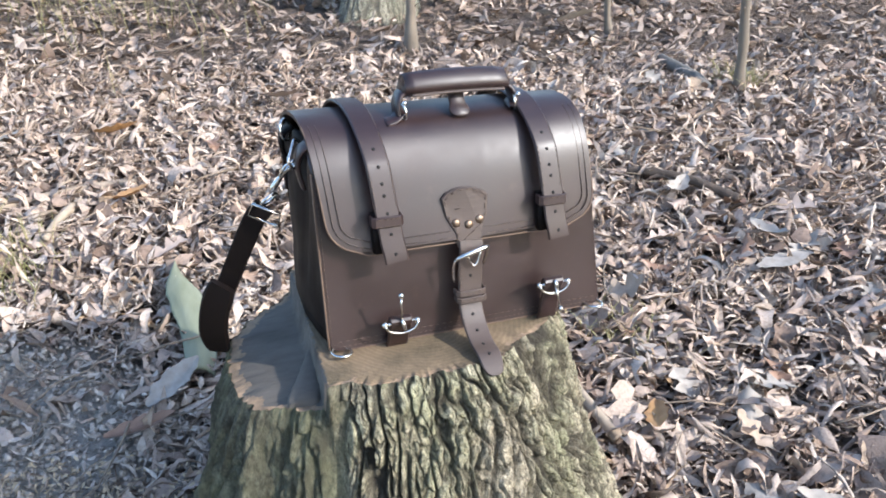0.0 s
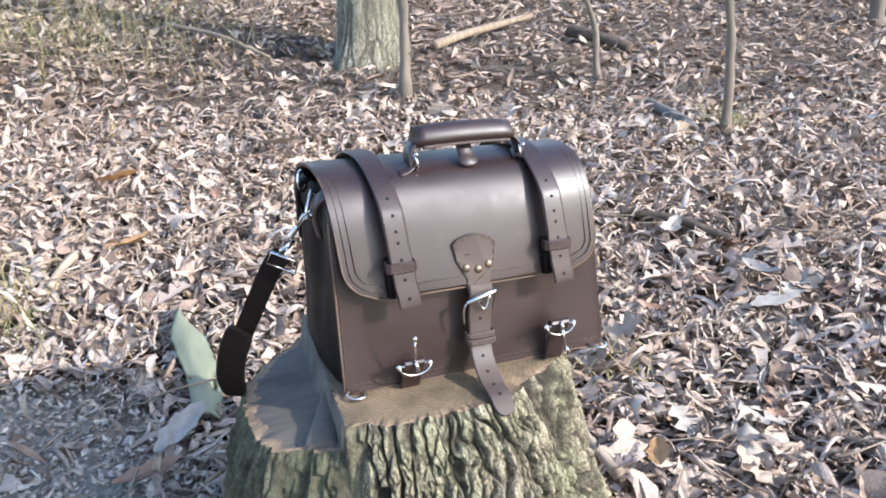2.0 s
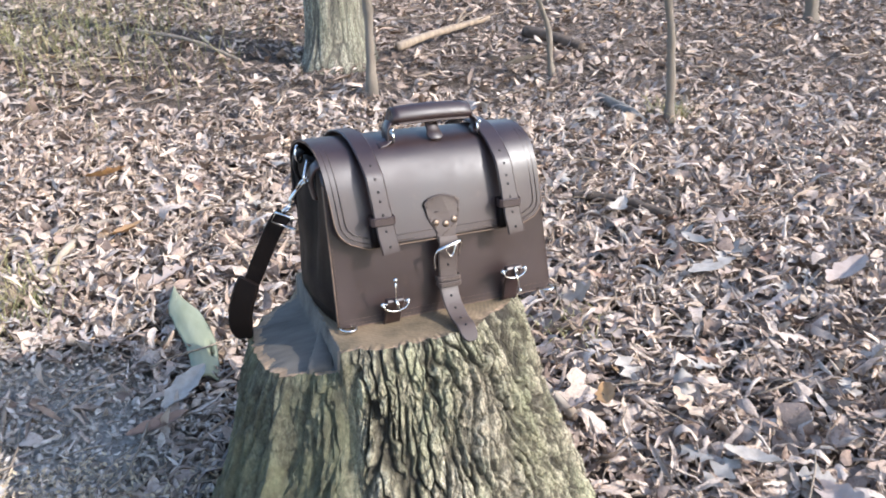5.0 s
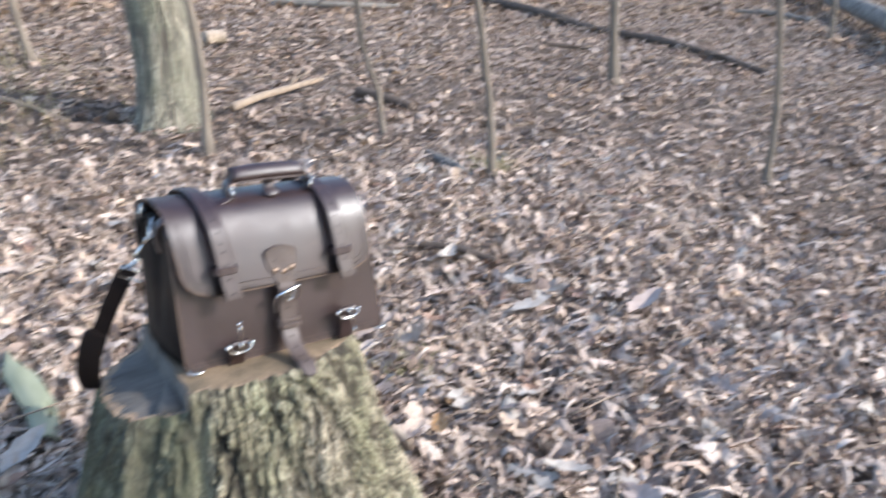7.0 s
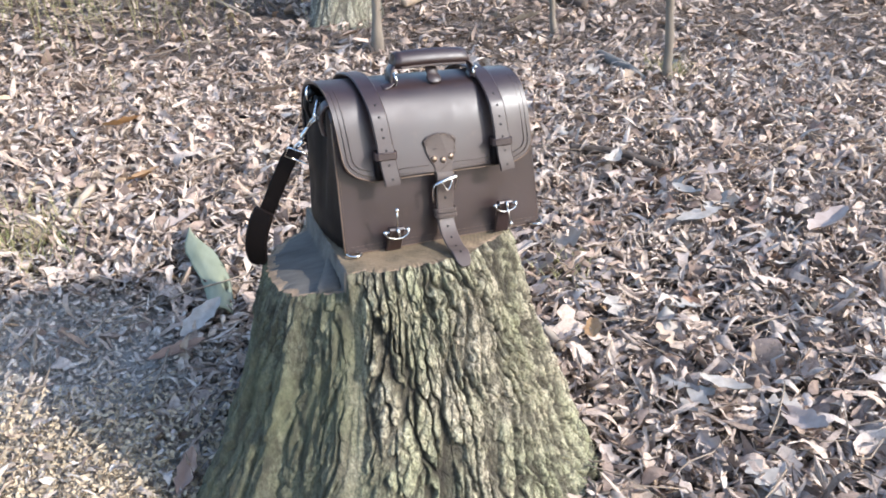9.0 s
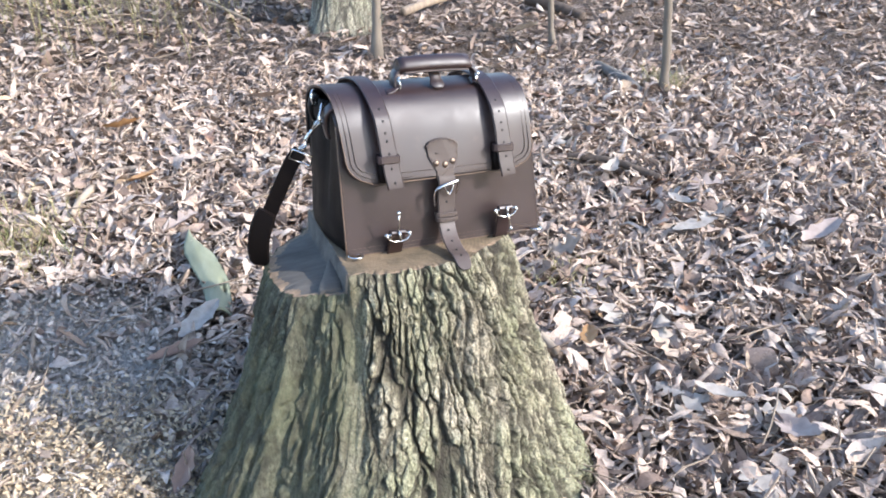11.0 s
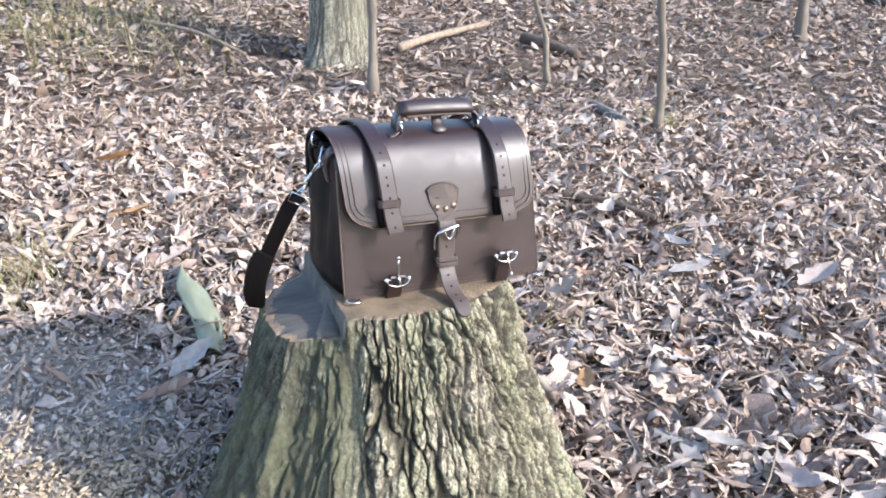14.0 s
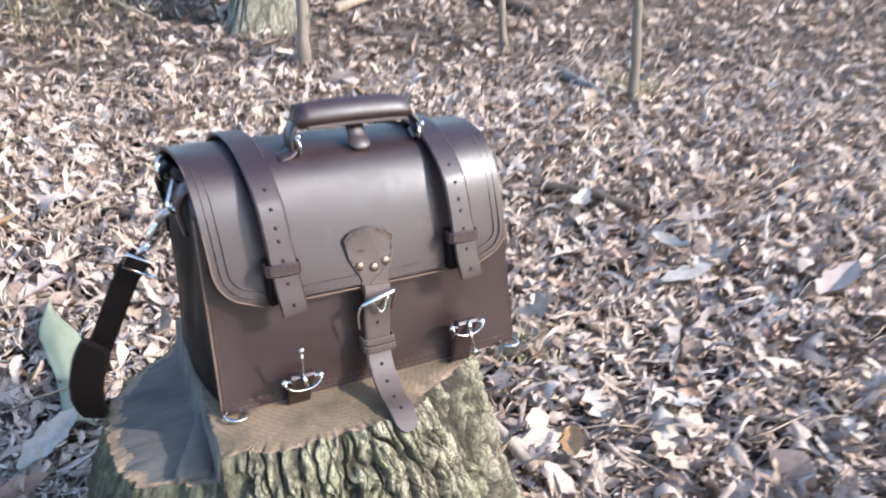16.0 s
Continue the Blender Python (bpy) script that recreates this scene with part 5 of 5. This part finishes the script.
build_log("fallen_branch", [(1.62, 1.90, 0.0), (1.82, 1.72, 0.012), (2.02, 1.50, 0.0), (2.2, 1.32, -0.01)], 0.016, 0.012, LOG_GREY, "grey crooked branch among dead leaves", 15, "branch", 1)
build_log("fallen_branch", [(0.700, 1.480, 0.03), (0.840, 1.400, 0.035), (0.970, 1.260, 0.03)], 0.012, 0.016, LOG_DARK, "dark curved branch among dead leaves", 16, "branch")
build_log("fallen_branch", [(-1.005, 3.890, 0.06), (-0.700, 3.540, 0.10), (-0.447, 3.290, 0.05)], 0.012, 0.008, TWIG, "thin grey branch near the oak", 17, "branch", 2)

FAR_WOOD = ((4.6, 9.6, 25, 1.9), (2.2, 7.4, -12, 1.3), (5.9, 9.2, 160, 1.5), (6.6, 7.3, 35, 1.2), (0.2, 9.9, 8, 1.6), (8.6, 9.9, -30, 2.1), (3.0, 9.4, 60, 1.1), (7.4, 6.6, 120, 1.0))
for k, (x, y, turn, ln) in enumerate(FAR_WOOD):
    c, d = math.cos(radians(turn)), math.sin(radians(turn))
    bend = 0.12 * (-1) ** k
    build_log("fallen_branch", [(x - c * ln / 2, y - d * ln / 2, 0.03), (x - d * bend, y + c * bend, 0.05), (x + c * ln / 2, y + d * ln / 2, 0.02)], 0.045, 0.022, (LOG_DARK, LOG_GREY, LOG_BROWN)[k % 3], ("dark rotten branch", "pale weathered branch", "grey-brown branch")[k % 3] + " lying far up the slope", 20 + k, "branch", 1)


# ---- single leaves and bark ----
def build_leaf(x, y, length, ratio, turn, mat, label, curl=0.25, tilt=(0, 0), lift=0.03, fold=0.35):
    n, m = 13, 7
    verts, faces = [], []
    for i in range(n):
        t = i / (n - 1)
        w = ratio * length * math.sin(math.pi * min(1, 0.03 + t * 0.96)) ** 0.7 * (1 + 0.16 * math.cos(t * 22))
        for k in range(m):
            c = 2 * k / (m - 1) - 1
            verts.append(((t - 0.5) * length, c * w, curl * length * (t - 0.4) ** 2 * 2 + fold * abs(c) * w + 0.004 * noise.noise((t * 6, c * 3, x * 9))))
    for i in range(n - 1):
        for k in range(m - 1):
            a = i * m + k
            faces.append((a, a + m, a + m + 1, a + 1))
    low = len(verts)
    verts += [(a, b, c - 0.0012) for a, b, c in verts]
    faces += [tuple(low + k for k in q[::-1]) for q in faces]
    ob = mesh_part("fallen_leaf", verts, faces, mat)
    ob.matrix_world = pose(x, y, ground_z(x, y) + lift, tilt[0], tilt[1], turn)
    return tagged(ob, label, "leaf", "single leaves on the litter")


build_leaf(-0.590, 0.615, 0.15, 0.20, 50, LEAF_WHITE, "large bleached curled leaf beside the stump", 0.1, (10, -10), 0.050)
build_leaf(-0.645, 0.510, 0.14, 0.13, 18, LEAF_BROWN, "brown curled leaf lying on bare soil", 0.15, (15, 0), 0.03, 0.7)
build_leaf(-0.385, 2.140, 0.17, 0.25, -15, LEAF_PINK, "broad pinkish dry leaf on the litter", 0.15, (-15, 0), 0.06)
build_leaf(0.955, 1.040, 0.16, 0.16, 100, LEAF_WHITE, "pale upright curled leaf on the litter", 0.3, (0, 15), 0.05, 0.5)
build_leaf(0.930, 0.920, 0.16, 0.2, 10, LEAF_WHITE, "flat bleached leaf on the litter", 0.05, (0, 0), 0.04, 0.1)
build_leaf(0.800, 1.320, 0.13, 0.22, 50, LEAF_WHITE, "crumpled bleached leaf on the litter", 0.4, (10, 10), 0.04, 0.5)
build_leaf(0.984, 3.000, 0.22, 0.3, 20, LEAF_WHITE, "large pale oak leaf on the litter", 0.1, (-20, 0), 0.06)
build_leaf(0.852, 3.070, 0.15, 0.25, 80, LEAF_WHITE, "bleached leaf near a sapling", 0.3, (10, 20), 0.05)
build_leaf(-0.800, 1.420, 0.11, 0.3, 30, LEAF_ORANGE, "orange-brown dry leaf on the litter", 0.2, (-10, 0), 0.05)
build_leaf(-0.920, 1.870, 0.14, 0.3, 10, LEAF_ORANGE, "yellowish dry leaf on the litter", 0.2, (-20, 0), 0.05)
build_leaf(1.300, 0.780, 0.20, 0.22, 25, LEAF_PINK, "large pale leaf with raised edges on the litter", 0.2, (-10, 0), 0.05, 0.5)
build_leaf(0.380, 0.400, 0.08, 0.3, 70, LEAF_ORANGE, "small rusty leaf on the litter", 0.2, (-20, 0), 0.05)
build_leaf(0.600, 0.140, 0.12, 0.25, -40, LEAF_WHITE, "bleached torn leaf on the litter", 0.25, (-15, 10), 0.045)
build_leaf(0.720, 0.000, 0.13, 0.25, 100, LEAF_PINK, "pale curled leaf on the litter", 0.25, (-10, 20), 0.045)
build_leaf(-0.600, 0.100, 0.10, 0.2, 70, LEAF_BROWN, "brown leaf leaning against the stump", 0.2, (0, -20), 0.04)


def oak_leaf_mesh(seed):
    """A lobed, curled oak leaf with a stalk, ten centimetres long."""
    rnd = random.Random(seed)
    n, m, curl, fold, twist = 19, 5, rnd.uniform(-0.5, 0.7), rnd.uniform(0.1, 0.7), rnd.uniform(-0.6, 0.6)
    lobes, verts, faces = rnd.choice((3, 3.5, 4)), [], []
    for i in range(n):
        t = i / (n - 1)
        for k in range(m):
            c = 2 * k / (m - 1) - 1
            w = 0.0010 if t < 0.14 else 0.030 * math.sin(math.pi * (0.06 + 0.92 * (t - 0.14) / 0.86)) ** 0.6 * (0.72 + 0.42 * math.cos(math.tau * lobes * t + (0.5 if c > 0 else 0)) * min(1, 6 * (1 - t)))
            y, z = c * w * math.cos(fold), abs(c) * w * math.sin(fold) + curl * 0.1 * (t - 0.5) ** 2 * 2 + 0.004 * noise.noise((t * 6, c * 2, seed))
            a = twist * (t - 0.5)
            verts.append(((t - 0.5) * 0.1, y * math.cos(a) - z * math.sin(a), y * math.sin(a) + z * math.cos(a)))
    for i in range(n - 1):
        for k in range(m - 1):
            a = i * m + k
            faces.append((a, a + m, a + m + 1, a + 1))
    low = len(verts)
    verts += [(a, b, c - 0.0008) for a, b, c in verts]
    faces += [tuple(low + k for k in q[::-1]) for q in faces]
    me = bpy.data.meshes.new("oak_leaf")
    me.from_pydata(verts, [], faces)
    shade(me)
    return me


def scatter_oak_leaves():
    rnd = random.Random(31)
    kinds = []
    for k, (mat, label) in enumerate(((LEAF_PINK, "pale pinkish oak leaf lying on the litter"), (LEAF_WHITE, "bleached oak leaf lying on the litter"), (LEAF_TAN, "tan lobed oak leaf lying on the litter"), (LEAF_BROWN, "dark brown oak leaf lying on the litter")) * 2):
        me = oak_leaf_mesh(40 + k)
        me.materials.append(mat)
        kinds.append((me, label))
    made = 0
    while made < 240:
        x, y = rnd.uniform(-1.5, 2.2), rnd.uniform(-0.5, 2.4)
        if inside_stump(x, y, 1.15) or bare(x, y) > 0.3:
            continue
        me, label = rnd.choice(kinds[:3] + kinds)
        ob = new("oak_leaf", me)
        ob.matrix_world = pose(x, y, ground_z(x, y) + rnd.uniform(0.016, 0.034), rnd.gauss(0, 16) + rnd.choice((0, 0, 180)), rnd.gauss(0, 16), rnd.uniform(0, 360)) @ Matrix.Diagonal((*(rnd.uniform(0.75, 1.35),) * 3, 1))
        tagged(ob, label, "leaf", "oak leaves on the litter")
        made += 1


scatter_oak_leaves()


def build_bark_slab():
    """A trough-shaped strip of bark, pointed at one end, with a knot hole; its smooth green side lies upward."""
    line = spline([(x, y, ground_z(x, y) + h) for x, y, h in ((-0.641, 1.075, 0.040), (-0.628, 1.000, 0.048), (-0.592, 0.890, 0.052), (-0.560, 0.790, 0.046), (-0.546, 0.672, 0.026))], 48)
    verts, faces, m = [], [], 17
    for side in (0, 1):
        for i, p in enumerate(line):
            t = i / 47
            wide = 0.038 * min(1.0, 0.10 + max(0.0, t - 0.10) * 3.0) * (1 - 0.35 * max(0, t - 0.75) / 0.25)
            for k in range(m):
                c = 2 * k / (m - 1) - 1
                w = wide * (1 + 0.10 * noise.noise((t * 6, 4 * (c > 0), 0)) + 0.07 * noise.noise((t * 30, 4 * (c > 0), 3)))
                knot = max(0.0, 1 - math.hypot((t - 0.80) / 0.055, (c - 0.55) / 0.22))
                up = 0.016 * (1 - c * c) - 0.010 * c + 0.003 * noise.noise((c * 2, t * 7, 2))
                verts.append((p.x + c * w, p.y + 0.25 * c * w, p.z + up - 0.007 * side - 0.030 * min(1, knot * 2)))
    n = len(line) * m
    for i in range(len(line) - 1):
        for k in range(m - 1):
            a = i * m + k
            faces.append((a, a + 1, a + m + 1, a + m))
            faces.append((n + a, n + a + m, n + a + m + 1, n + a + 1))
        for k in (0, m - 1):
            a = i * m + k
            faces.append((a, a + m, n + a + m, n + a))
    for i in (0, len(line) - 1):
        for k in range(m - 1):
            a = i * m + k
            faces.append((a, a + 1, n + a + 1, n + a))
    tagged(mesh_part("bark_slab", verts, faces, BARK_SLAB), "smooth grey-green strip of bark lying on dead leaves", "bark")


build_bark_slab()
